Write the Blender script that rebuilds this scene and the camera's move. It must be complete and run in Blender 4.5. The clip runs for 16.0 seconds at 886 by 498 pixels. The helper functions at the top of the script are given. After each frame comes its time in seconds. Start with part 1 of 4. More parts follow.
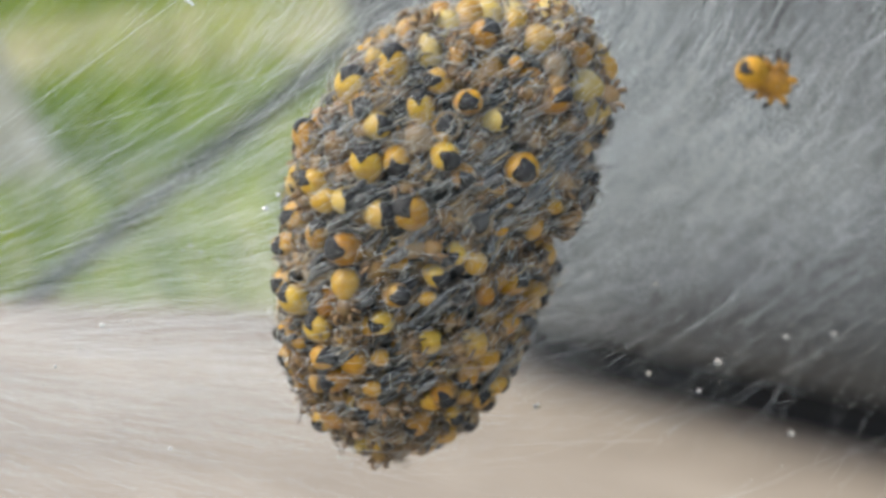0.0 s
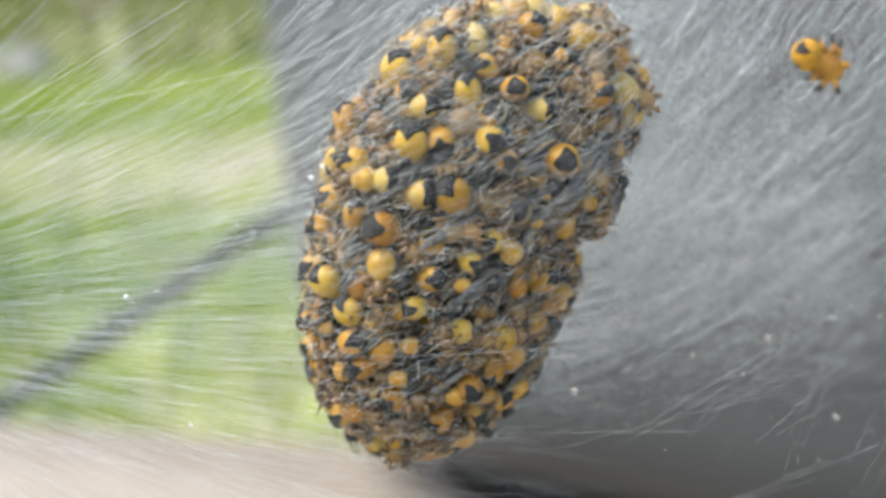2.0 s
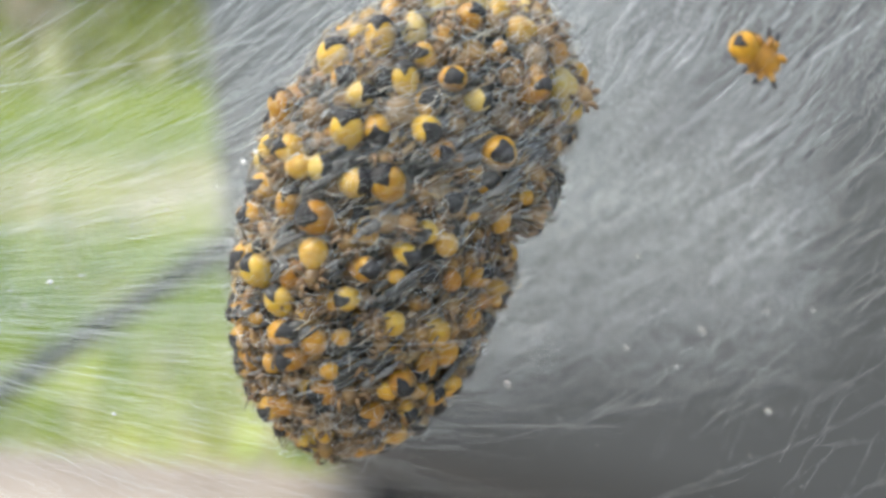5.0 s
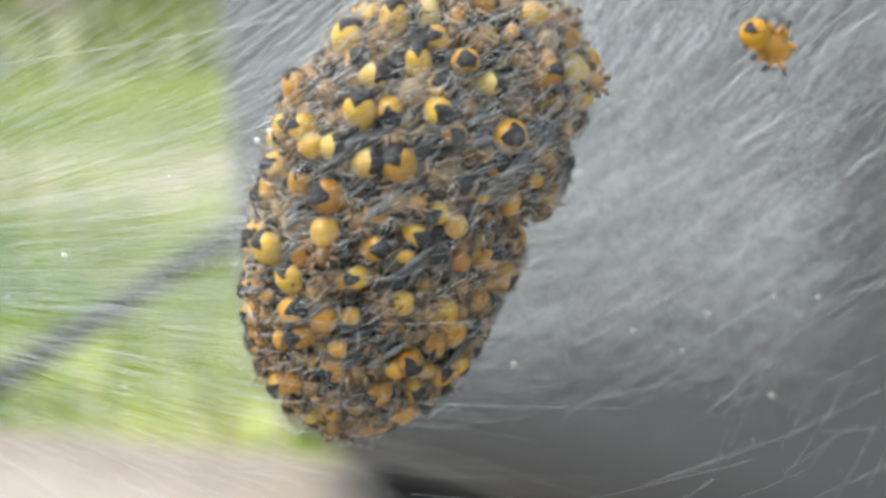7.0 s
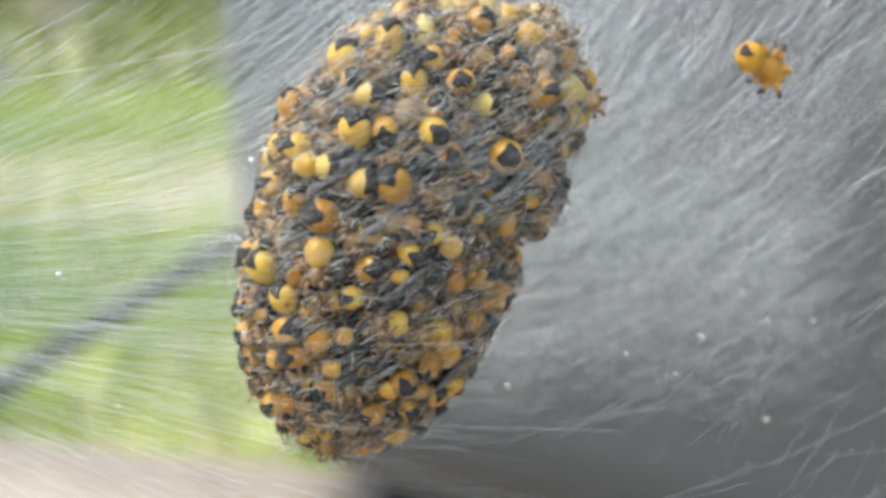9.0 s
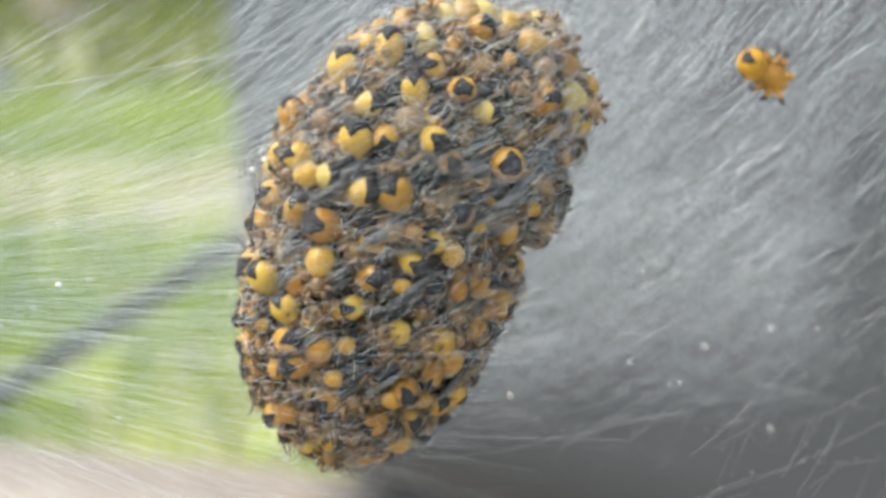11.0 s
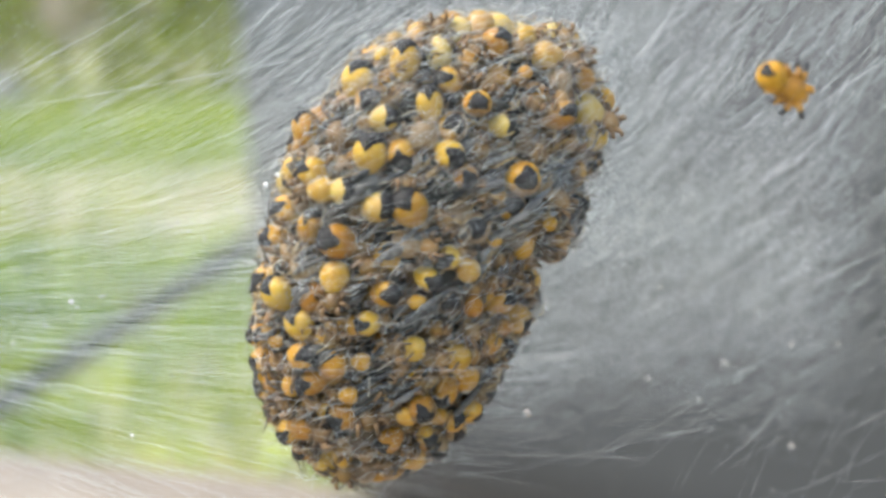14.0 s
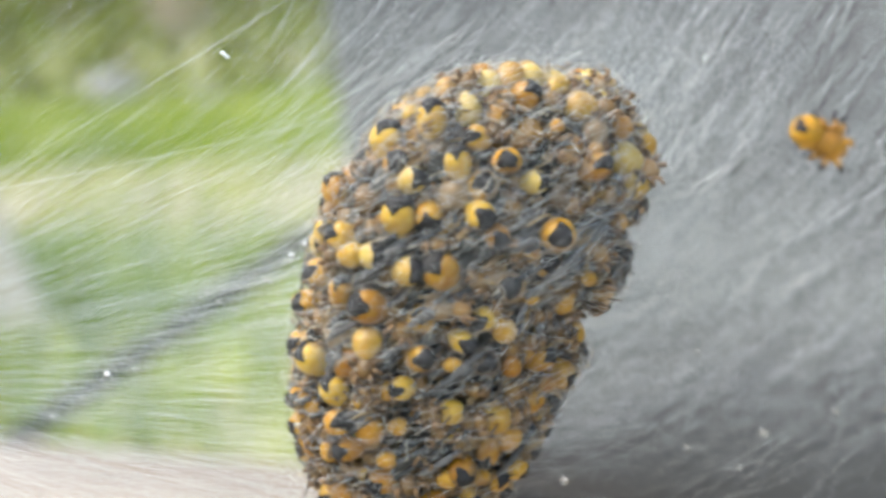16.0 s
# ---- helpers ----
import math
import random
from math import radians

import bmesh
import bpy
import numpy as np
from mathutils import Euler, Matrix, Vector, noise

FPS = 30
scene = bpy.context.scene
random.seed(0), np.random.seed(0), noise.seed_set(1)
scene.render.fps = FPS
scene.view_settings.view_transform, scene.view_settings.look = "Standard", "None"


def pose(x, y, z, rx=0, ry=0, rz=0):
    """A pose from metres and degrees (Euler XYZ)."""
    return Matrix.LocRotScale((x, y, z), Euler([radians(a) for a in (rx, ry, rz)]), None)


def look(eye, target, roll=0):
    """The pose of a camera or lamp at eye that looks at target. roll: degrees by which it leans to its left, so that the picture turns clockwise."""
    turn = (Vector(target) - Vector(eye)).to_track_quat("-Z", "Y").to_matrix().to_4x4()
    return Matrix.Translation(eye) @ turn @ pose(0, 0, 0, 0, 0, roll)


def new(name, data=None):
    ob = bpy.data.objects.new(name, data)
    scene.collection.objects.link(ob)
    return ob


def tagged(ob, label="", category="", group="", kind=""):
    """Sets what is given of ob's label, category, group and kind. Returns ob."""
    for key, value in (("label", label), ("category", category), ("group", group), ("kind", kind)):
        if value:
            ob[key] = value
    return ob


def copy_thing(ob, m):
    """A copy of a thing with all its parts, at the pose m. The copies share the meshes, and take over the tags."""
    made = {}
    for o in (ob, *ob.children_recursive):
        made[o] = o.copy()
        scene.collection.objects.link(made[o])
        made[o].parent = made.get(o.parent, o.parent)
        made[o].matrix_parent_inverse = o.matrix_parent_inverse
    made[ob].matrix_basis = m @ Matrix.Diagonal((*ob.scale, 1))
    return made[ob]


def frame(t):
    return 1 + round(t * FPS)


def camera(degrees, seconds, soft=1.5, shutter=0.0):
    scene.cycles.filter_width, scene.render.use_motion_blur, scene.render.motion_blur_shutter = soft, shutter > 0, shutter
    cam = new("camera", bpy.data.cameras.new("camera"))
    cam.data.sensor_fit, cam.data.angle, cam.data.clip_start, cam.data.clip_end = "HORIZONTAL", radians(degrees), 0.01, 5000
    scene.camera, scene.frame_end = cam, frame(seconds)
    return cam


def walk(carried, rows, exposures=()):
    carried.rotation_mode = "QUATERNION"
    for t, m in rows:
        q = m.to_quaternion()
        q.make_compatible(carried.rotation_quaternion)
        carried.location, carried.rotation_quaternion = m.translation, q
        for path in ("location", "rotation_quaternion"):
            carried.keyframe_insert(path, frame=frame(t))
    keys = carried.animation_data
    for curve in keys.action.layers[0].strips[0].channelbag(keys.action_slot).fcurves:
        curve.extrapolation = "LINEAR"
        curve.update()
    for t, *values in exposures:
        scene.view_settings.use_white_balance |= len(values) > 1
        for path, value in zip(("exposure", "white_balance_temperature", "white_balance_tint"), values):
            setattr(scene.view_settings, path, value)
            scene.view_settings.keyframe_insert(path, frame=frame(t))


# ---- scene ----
MM = 0.001

# ---- camera and its path ----
cam = camera(38, 16.0, soft=3.3, shutter=0.5)
cam.data.dof.use_dof = True
cam.data.dof.focus_distance = 0.0435
cam.data.dof.aperture_fstop = 44.0
PATH = [
    (0, (0.00418, -0.04169, 0.11514), (-0.00055, -0.00036, 0.10142), -6.41),
    (0.5, (0.00258, -0.04206, 0.11424), (-0.00069, -0.00028, 0.10151), -5.49),
    (1, (-0.00021, -0.04347, 0.11089), (-0.00317, -0.00109, 0.10022), -3.85),
    (1.5, (-0.00055, -0.04319, 0.10998), (-0.00276, -0.00040, 0.10085), -3.32),
    (2, (-0.00065, -0.04321, 0.10988), (-0.00182, -0.00033, 0.10102), -2.40),
    (2.5, (-0.00068, -0.04314, 0.11073), (-0.00080, -0.00005, 0.10285), -1.61),
    (3, (-0.00058, -0.04300, 0.11043), (-0.00012, 0.00019, 0.10313), -1.43),
    (3.5, (-0.00084, -0.04314, 0.10948), (0.00013, 0.00003, 0.10212), -1.30),
    (4, (-0.00064, -0.04276, 0.10902), (0.00038, 0.00032, 0.10117), -1.19),
    (6.5, (-0.00052, -0.04331, 0.10821), (0.00016, -0.00027, 0.10013), 0.02),
    (7, (-0.00052, -0.04339, 0.10826), (0.00006, -0.00037, 0.10002), 0.13),
    (7.5, (-0.00049, -0.04322, 0.10817), (0.00000, -0.00021, 0.09990), 0.11),
    (8, (-0.00049, -0.04319, 0.10855), (-0.00006, -0.00012, 0.10065), 0.35),
    (8.5, (-0.00031, -0.04327, 0.10856), (0.00016, -0.00019, 0.10068), 0.46),
    (11, (-0.00011, -0.04301, 0.10873), (0.00018, 0.00009, 0.10094), 0.10),
    (11.5, (-0.00018, -0.04307, 0.10880), (0.00019, 0.00004, 0.10107), 0.12),
    (12, (-0.00008, -0.04294, 0.10874), (0.00002, 0.00019, 0.10112), 0.14),
    (12.5, (-0.00008, -0.04288, 0.10869), (-0.00001, 0.00026, 0.10115), 0.07),
    (13, (-0.00011, -0.04269, 0.10890), (-0.00002, 0.00045, 0.10134), 0.05),
    (13.5, (-0.00000, -0.04269, 0.10896), (0.00000, 0.00047, 0.10147), -0.13),
    (14, (-0.00025, -0.04255, 0.10886), (-0.00034, 0.00061, 0.10137), -0.12),
    (14.5, (-0.00029, -0.04235, 0.10918), (-0.00044, 0.00080, 0.10164), -0.25),
    (15, (0.00014, -0.04203, 0.10880), (-0.00022, 0.00112, 0.10127), -0.39),
    (15.5, (0.00075, -0.04120, 0.11010), (0.00024, 0.00190, 0.10235), -1.11),
    (16, (0.00229, -0.04108, 0.11125), (-0.00156, 0.00180, 0.10319), -2.75),
]
EXPOSURES = [(0.0, 0.82), (0.5, 0.94), (1.5, 1.18), (3.0, 1.15), (4.0, 1.17), (6.5, 1.24), (16.0, 1.25)]
walk(cam, [(t, look(eye, target, roll)) for t, eye, target, roll in PATH], EXPOSURES)

# ---- daylight ----
world = bpy.data.worlds.new("sky")
scene.world = world
world.use_nodes = True
wn = world.node_tree.nodes
sky = wn.new("ShaderNodeTexSky")
sky.sky_type = "NISHITA"
sky.sun_disc = False
sky.sun_elevation = radians(56)
sky.sun_rotation = radians(-112)
sky.air_density = 1.4
sky.dust_density = 3.0
world.node_tree.links.new(sky.outputs[0], wn["Background"].inputs[0])
wn["Background"].inputs[1].default_value = 0.14
sun = new("sun", bpy.data.lights.new("sun", "SUN"))
sun.data.energy = 2.0
sun.data.angle = radians(30)
sun.data.color = (1.0, 0.96, 0.80)
sun.matrix_world = look((-0.52, -0.14, 1.0), (0, 0, 0))


# ---- materials ----
def material(name, dark, light, rough=0.6, scale=200.0, bump=0.2, big=20.0, stain=0.35, spec=0.4,
             stretch=(1, 1, 1), per="", sub=0.0):
    """A surface with grain and larger stains; per: varied from object to object or island to island."""
    m = bpy.data.materials.new(name)
    m.use_nodes = True
    nt, n = m.node_tree, m.node_tree.nodes
    b = n["Principled BSDF"]
    b.inputs["Roughness"].default_value = rough
    b.inputs["Specular IOR Level"].default_value = spec
    if sub:
        b.inputs["Subsurface Weight"].default_value = sub
        b.inputs["Subsurface Radius"].default_value = (1.0, 0.6, 0.2)
        b.inputs["Subsurface Scale"].default_value = 0.0004
    tc = n.new("ShaderNodeTexCoord")
    mp = n.new("ShaderNodeMapping")
    mp.inputs["Scale"].default_value = stretch
    nt.links.new(tc.outputs["Object"], mp.inputs[0])
    fine = n.new("ShaderNodeTexNoise")
    fine.inputs["Scale"].default_value = scale
    fine.inputs["Detail"].default_value = 6
    coarse = n.new("ShaderNodeTexNoise")
    coarse.inputs["Scale"].default_value = big
    coarse.inputs["Detail"].default_value = 3
    for k in (fine, coarse):
        nt.links.new(mp.outputs[0], k.inputs["Vector"])
    mix = n.new("ShaderNodeMath")
    mix.operation = "MULTIPLY_ADD"
    mix.inputs[1].default_value = stain
    nt.links.new(coarse.outputs[0], mix.inputs[0])
    half = n.new("ShaderNodeMath")
    half.operation = "MULTIPLY"
    half.inputs[1].default_value = 1 - stain
    nt.links.new(fine.outputs[0], half.inputs[0])
    nt.links.new(half.outputs[0], mix.inputs[2])
    value = mix.outputs[0]
    if per:
        r = n.new("ShaderNodeObjectInfo" if per == "object" else "ShaderNodeNewGeometry")
        a = n.new("ShaderNodeMath")
        a.operation = "MULTIPLY_ADD"
        a.inputs[1].default_value = 0.45
        nt.links.new(r.outputs["Random" if per == "object" else "Random Per Island"], a.inputs[0])
        c = n.new("ShaderNodeMath")
        c.operation = "MULTIPLY_ADD"
        c.inputs[1].default_value = 0.75
        c.inputs[2].default_value = -0.1
        nt.links.new(value, c.inputs[0])
        nt.links.new(c.outputs[0], a.inputs[2])
        value = a.outputs[0]
    ramp = n.new("ShaderNodeValToRGB")
    ramp.color_ramp.elements[0].position, ramp.color_ramp.elements[1].position = 0.3, 0.7
    ramp.color_ramp.elements[0].color, ramp.color_ramp.elements[1].color = (*dark, 1), (*light, 1)
    nt.links.new(value, ramp.inputs[0])
    nt.links.new(ramp.outputs[0], b.inputs["Base Color"])
    if bump:
        bp = n.new("ShaderNodeBump")
        bp.inputs["Strength"].default_value = bump
        bp.inputs["Distance"].default_value = 0.3 / scale
        nt.links.new(fine.outputs[0], bp.inputs["Height"])
        nt.links.new(bp.outputs[0], b.inputs["Normal"])
    return m


def back_marking(m, flank_dark, flank_light, low, high):
    """Keeps a skin's colour to the back of the abdomen; the flanks are dull and translucent."""
    nt, n = m.node_tree, m.node_tree.nodes
    b = n["Principled BSDF"]
    skin = b.inputs["Base Color"].links[0].from_socket
    tc = n.new("ShaderNodeTexCoord")
    xyz = n.new("ShaderNodeSeparateXYZ")
    nt.links.new(tc.outputs["Object"], xyz.inputs[0])
    edge = n.new("ShaderNodeTexNoise")
    edge.inputs["Scale"].default_value = 3500
    nt.links.new(tc.outputs["Object"], edge.inputs["Vector"])
    height = n.new("ShaderNodeMath")
    height.operation = "MULTIPLY_ADD"
    height.inputs[1].default_value = 0.00022
    nt.links.new(edge.outputs[0], height.inputs[0])
    nt.links.new(xyz.outputs["Z"], height.inputs[2])
    span = n.new("ShaderNodeMapRange")
    span.interpolation_type = "SMOOTHSTEP"
    span.inputs["From Min"].default_value = low * 0.001 + 0.00011
    span.inputs["From Max"].default_value = high * 0.001 + 0.00011
    nt.links.new(height.outputs[0], span.inputs["Value"])
    flank = n.new("ShaderNodeValToRGB")
    flank.color_ramp.elements[0].position, flank.color_ramp.elements[1].position = 0.3, 0.7
    flank.color_ramp.elements[0].color, flank.color_ramp.elements[1].color = (*flank_dark, 1), (*flank_light, 1)
    nt.links.new(edge.outputs[0], flank.inputs[0])
    mix = n.new("ShaderNodeMix")
    mix.data_type = "RGBA"
    nt.links.new(span.outputs["Result"], mix.inputs[0])
    nt.links.new(flank.outputs[0], mix.inputs[6])
    nt.links.new(skin, mix.inputs[7])
    nt.links.new(mix.outputs[2], b.inputs["Base Color"])
    return m


YELLOW = material("yellow_abdomen", (0.30, 0.135, 0.010), (0.50, 0.325, 0.04), 0.42, 5200, big=1500, bump=0.3, per="object", sub=0.25)
GOLD = material("golden_abdomen", (0.38, 0.17, 0.010), (0.55, 0.31, 0.025), 0.42, 5200, big=1500, bump=0.3, sub=0.25)
PALE = material("pale_abdomen", (0.36, 0.22, 0.05), (0.53, 0.39, 0.10), 0.45, 2500, big=900, bump=0.15, per="object", sub=0.25)
ORANGE = material("orange_abdomen", (0.31, 0.135, 0.012), (0.52, 0.29, 0.03), 0.42, 5200, big=1500, bump=0.3, per="object", sub=0.25)
GREY = material("grey_abdomen", (0.075, 0.055, 0.038), (0.26, 0.18, 0.10), 0.45, 2500, big=900, bump=0.15, per="object", sub=0.1)
back_marking(YELLOW, (0.11, 0.062, 0.024), (0.29, 0.165, 0.055), 0.04, 0.32)
back_marking(GOLD, (0.12, 0.07, 0.028), (0.29, 0.175, 0.065), -0.3, 0.05)
back_marking(ORANGE, (0.09, 0.055, 0.028), (0.25, 0.15, 0.06), 0.04, 0.36)
BLACK = material("black_patch", (0.006, 0.0065, 0.008), (0.040, 0.040, 0.044), 0.6, 3000, big=900, bump=0.3, spec=0.2)
BROWN = material("brown_head", (0.10, 0.058, 0.022), (0.29, 0.17, 0.06), 0.4, 2500, big=800, bump=0.2, per="object", sub=0.2)
BROWN_LEG = material("brown_leg_skin", (0.06, 0.040, 0.024), (0.38, 0.26, 0.14), 0.4, 1500, big=700, bump=0.2, per="island", stain=0.45, sub=0.15)
LEG = material("leg_skin", (0.016, 0.017, 0.02), (0.16, 0.12, 0.09), 0.55, 1400, big=900, bump=0.1, stain=0.5)
LEG_WARM = material("warm_leg_skin", (0.06, 0.042, 0.028), (0.27, 0.16, 0.075), 0.45, 1100, big=700, bump=0.1, stain=0.5)
TANGLE = material("tangle_skin", (0.009, 0.011, 0.015), (0.15, 0.146, 0.145), 0.42, 1800, big=500, bump=0.25, per="island", stain=0.45)
SILK = material("silk", (0.60, 0.66, 0.71), (0.82, 0.87, 0.91), 0.35, 500, big=60, bump=0.0, per="island")
TUB = material("grey_plastic", (0.042, 0.047, 0.0515), (0.058, 0.064, 0.0695), 0.42, 1500, big=14, bump=0.12, stain=0.6, spec=0.3)
# near-black foot colour: the contact shade under the tub is painted in
FOOT_SHADE = material("foot_shade", (0.006, 0.0065, 0.008), (0.014, 0.015, 0.017), 0.7, 900, big=60, bump=0.3, spec=0.2)
WOOD = material("bleached_wood", (0.155, 0.130, 0.109), (0.34, 0.298, 0.258), 0.7, 300, big=45, bump=0.5, stain=0.5, stretch=(0.16, 1.0, 1.0))
CORD = material("dark_cord", (0.016, 0.024, 0.022), (0.045, 0.058, 0.055), 0.8, 900, big=120, bump=0.5)
LAWN = material("lawn_soil", (0.15, 0.19, 0.04), (0.36, 0.33, 0.18), 0.9, 30, big=1.3, bump=0.6, stain=0.7)
BLADE = material("grass_blades", (0.14, 0.24, 0.012), (0.42, 0.49, 0.075), 0.5, 40, big=1.1, bump=0.0, stain=0.75, per="island")
DARK_BLADE = material("dark_grass_blades", (0.10, 0.20, 0.010), (0.28, 0.40, 0.04), 0.5, 40, big=1.5, bump=0.0, stain=0.6, per="island")
SOIL = material("pale_soil", (0.18, 0.185, 0.08), (0.33, 0.29, 0.19), 0.9, 60, big=2.2, bump=0.6, stain=0.5)
LEAF = material("hedge_leaves", (0.14, 0.21, 0.012), (0.36, 0.43, 0.05), 0.5, 40, big=1.3, bump=0.0, stain=0.8, per="island")
PETAL = material("pink_petals", (0.50, 0.41, 0.33), (0.68, 0.60, 0.50), 0.6, 40, big=6, bump=0.0, per="island")
BARK = material("bark", (0.05, 0.035, 0.02), (0.14, 0.10, 0.07), 0.85, 60, big=8, bump=0.6)
LEG_ORANGE = material("orange_leg_skin", (0.16, 0.07, 0.012), (0.62, 0.30, 0.03), 0.45, 1500, big=900, bump=0.1, stain=0.5)
PALE_LEG = material("pale_leg_skin", (0.10, 0.092, 0.08), (0.66, 0.62, 0.54), 0.45, 1500, big=900, bump=0.1, per="island")
AMBER_LEG = material("amber_leg_skin", (0.15, 0.095, 0.038), (0.58, 0.41, 0.18), 0.45, 1500, big=900, bump=0.1, per="island")
PLANK = material("pale_plank", (0.36, 0.34, 0.29), (0.55, 0.53, 0.47), 0.7, 60, big=6, bump=0.4, stretch=(1, 1, 0.15))
STONE = material("pale_stone", (0.20, 0.205, 0.20), (0.32, 0.325, 0.32), 0.7, 60, big=9, bump=0.5)


def drop_material(name, clear):
    m = bpy.data.materials.new(name)
    m.use_nodes = True
    b = m.node_tree.nodes["Principled BSDF"]
    b.inputs["Base Color"].default_value = (0.84, 0.85, 0.86, 1)
    b.inputs["Roughness"].default_value = 0.15
    b.inputs["Transmission Weight"].default_value = clear
    b.inputs["IOR"].default_value = 1.33
    return m


DEW = drop_material("dew", 0.93)
# less clear, so the drop's glint is put into its white body colour
GLINT_DEW = drop_material("glint_dew", 0.35)


# ---- mesh helpers ----
def mesh_from(name, bm, mat, smooth=True):
    me = bpy.data.meshes.new(name)
    bm.to_mesh(me)
    bm.free()
    me.materials.append(mat)
    if smooth:
        me.polygons.foreach_set("use_smooth", [True] * len(me.polygons))
    return me


def raw_mesh(name, verts, faces, mat, smooth=True):
    me = bpy.data.meshes.new(name)
    me.from_pydata(verts, [], faces)
    me.materials.append(mat)
    if smooth:
        me.polygons.foreach_set("use_smooth", [True] * len(me.polygons))
    me.update()
    return me


def part(name, data, parent, label=""):
    ob = new(name, data)
    ob.parent = parent
    return tagged(ob, label)


def tube(verts, faces, points, radii, sides=3, caps=True):
    """Adds a tapered tube along points to the lists."""
    base = len(verts)
    n = len(points)
    for i, p in enumerate(points):
        d = (points[min(i + 1, n - 1)] - points[max(i - 1, 0)]).normalized()
        a = d.orthogonal().normalized() if i == 0 else (a - d * a.dot(d)).normalized()
        b = d.cross(a)
        for k in range(sides):
            w = 2 * math.pi * k / sides
            verts.append(p + (a * math.cos(w) + b * math.sin(w)) * radii[i])
    for i in range(n - 1):
        for k in range(sides):
            k2 = (k + 1) % sides
            faces.append((base + i * sides + k, base + i * sides + k2, base + (i + 1) * sides + k2, base + (i + 1) * sides + k))
    if caps:
        faces.append(tuple(base + k for k in reversed(range(sides))))
        faces.append(tuple(base + (n - 1) * sides + k for k in range(sides)))


def egg_bm(rx, ry, rz, c, segs=16, rings=10, shape=None):
    bm = bmesh.new()
    bmesh.ops.create_uvsphere(bm, u_segments=segs, v_segments=rings, radius=1.0)
    for v in bm.verts:
        k = v.co.copy()
        if shape:
            k = shape(k)
        v.co = Vector((k.x * rx + c[0], k.y * ry + c[1], k.z * rz + c[2])) * MM
    return bm


# ---- the setting: board, lawn, hedge ----
def board():
    """The weathered board on which the tub stands; its far edge runs slightly askew."""
    ob = tagged(new("wooden_board"), "bleached weathered wooden bench board with fine grain", "bench")
    edge = math.atan2(-26.0, 95.0)
    widths = (150.0, 150.0, 150.0)
    back = 0.0
    for k, wd in enumerate(widths):
        bm = bmesh.new()
        bmesh.ops.create_cube(bm, size=1.0)
        bmesh.ops.scale(bm, vec=(1.4, (wd - 5) * MM, 0.034), verts=bm.verts)
        bmesh.ops.bevel(bm, geom=bm.edges[:], offset=0.003, segments=2, affect="EDGES", profile=0.6)
        p = part("plank", mesh_from("plank", bm, WOOD, False), ob)
        p.location = (0, -(back + wd / 2) * MM, -0.017)
        back += wd
    for x in (-0.55, 0.55):
        bm = bmesh.new()
        bmesh.ops.create_cube(bm, size=1.0)
        bmesh.ops.scale(bm, vec=(0.05, 0.40, 0.412), verts=bm.verts)
        bmesh.ops.bevel(bm, geom=bm.edges[:], offset=0.004, segments=1, affect="EDGES")
        p = part("leg", mesh_from("bench_leg", bm, WOOD, False), ob)
        p.location = (x, -0.225, -0.034 - 0.206)
    ob.matrix_world = Matrix.Translation((-75 * MM, 272 * MM, 0)) @ Matrix.Rotation(edge, 4, "Z")
    return ob


def ground():
    bm = bmesh.new()
    bmesh.ops.create_grid(bm, x_segments=60, y_segments=60, size=1.0)
    for v in bm.verts:
        x, y = v.co.x, v.co.y
        v.co.x = math.copysign(abs(x) ** 2.2, x) * 400
        v.co.y = math.copysign(abs(y) ** 2.2, y) * 400
        r = math.hypot(v.co.x, v.co.y)
        v.co.z = -0.452 + 0.02 * noise.noise((v.co.x * 0.8, v.co.y * 0.8, 0)) * min(1, r / 2)
    return tagged(new("ground", mesh_from("ground", bm, LAWN)), "patchy green lawn with bare soil", "ground", kind="structure")


def grass():
    rnd = random.Random(4)
    verts, faces = [], []
    for i in range(72000):
        if i % 5 < 3:
            x, y = rnd.gauss(-1.6, 2.2), 3.6 + rnd.gauss(0, 2.8)
        else:
            x, y = rnd.uniform(-10, 8), rnd.uniform(-7, 12)
        if abs(x + 0.08) < 0.78 and -0.35 < y < 0.42 or math.hypot(x, y) < 0.6:
            continue
        dry = ((x + 1.35) / 1.7) ** 2 + ((y - 3.95) / 0.85) ** 2 + 0.6 * noise.noise((x * 2, y * 2, 7)) < 1
        if rnd.random() < (0.80 if dry else 0.8 if noise.noise((x * 1.3, y * 1.3, 4.0)) < -0.22 else 0):
            continue
        h = rnd.uniform(0.05, 0.13) * (1 + 0.6 * noise.noise((x * 2, y * 2, 9)))
        a = rnd.uniform(0, 6.3)
        wd = rnd.uniform(0.004, 0.009)
        dx, dy = math.cos(a) * wd, math.sin(a) * wd
        lx, ly = rnd.gauss(0, 0.03), rnd.gauss(0, 0.03)
        b = len(verts)
        z = -0.46
        verts += [(x - dx, y - dy, z), (x + dx, y + dy, z), (x + dx * 0.8 + lx * 0.4, y + dy * 0.8 + ly * 0.4, z + h * 0.6),
                  (x - dx * 0.8 + lx * 0.4, y - dy * 0.8 + ly * 0.4, z + h * 0.6), (x + lx, y + ly, z + h)]
        faces += [(b, b + 1, b + 2, b + 3), (b + 3, b + 2, b + 4)]
    return tagged(new("grass", raw_mesh("grass", verts, faces, BLADE)), "bright green lawn grass growing in tufts", "grass", kind="stuff")


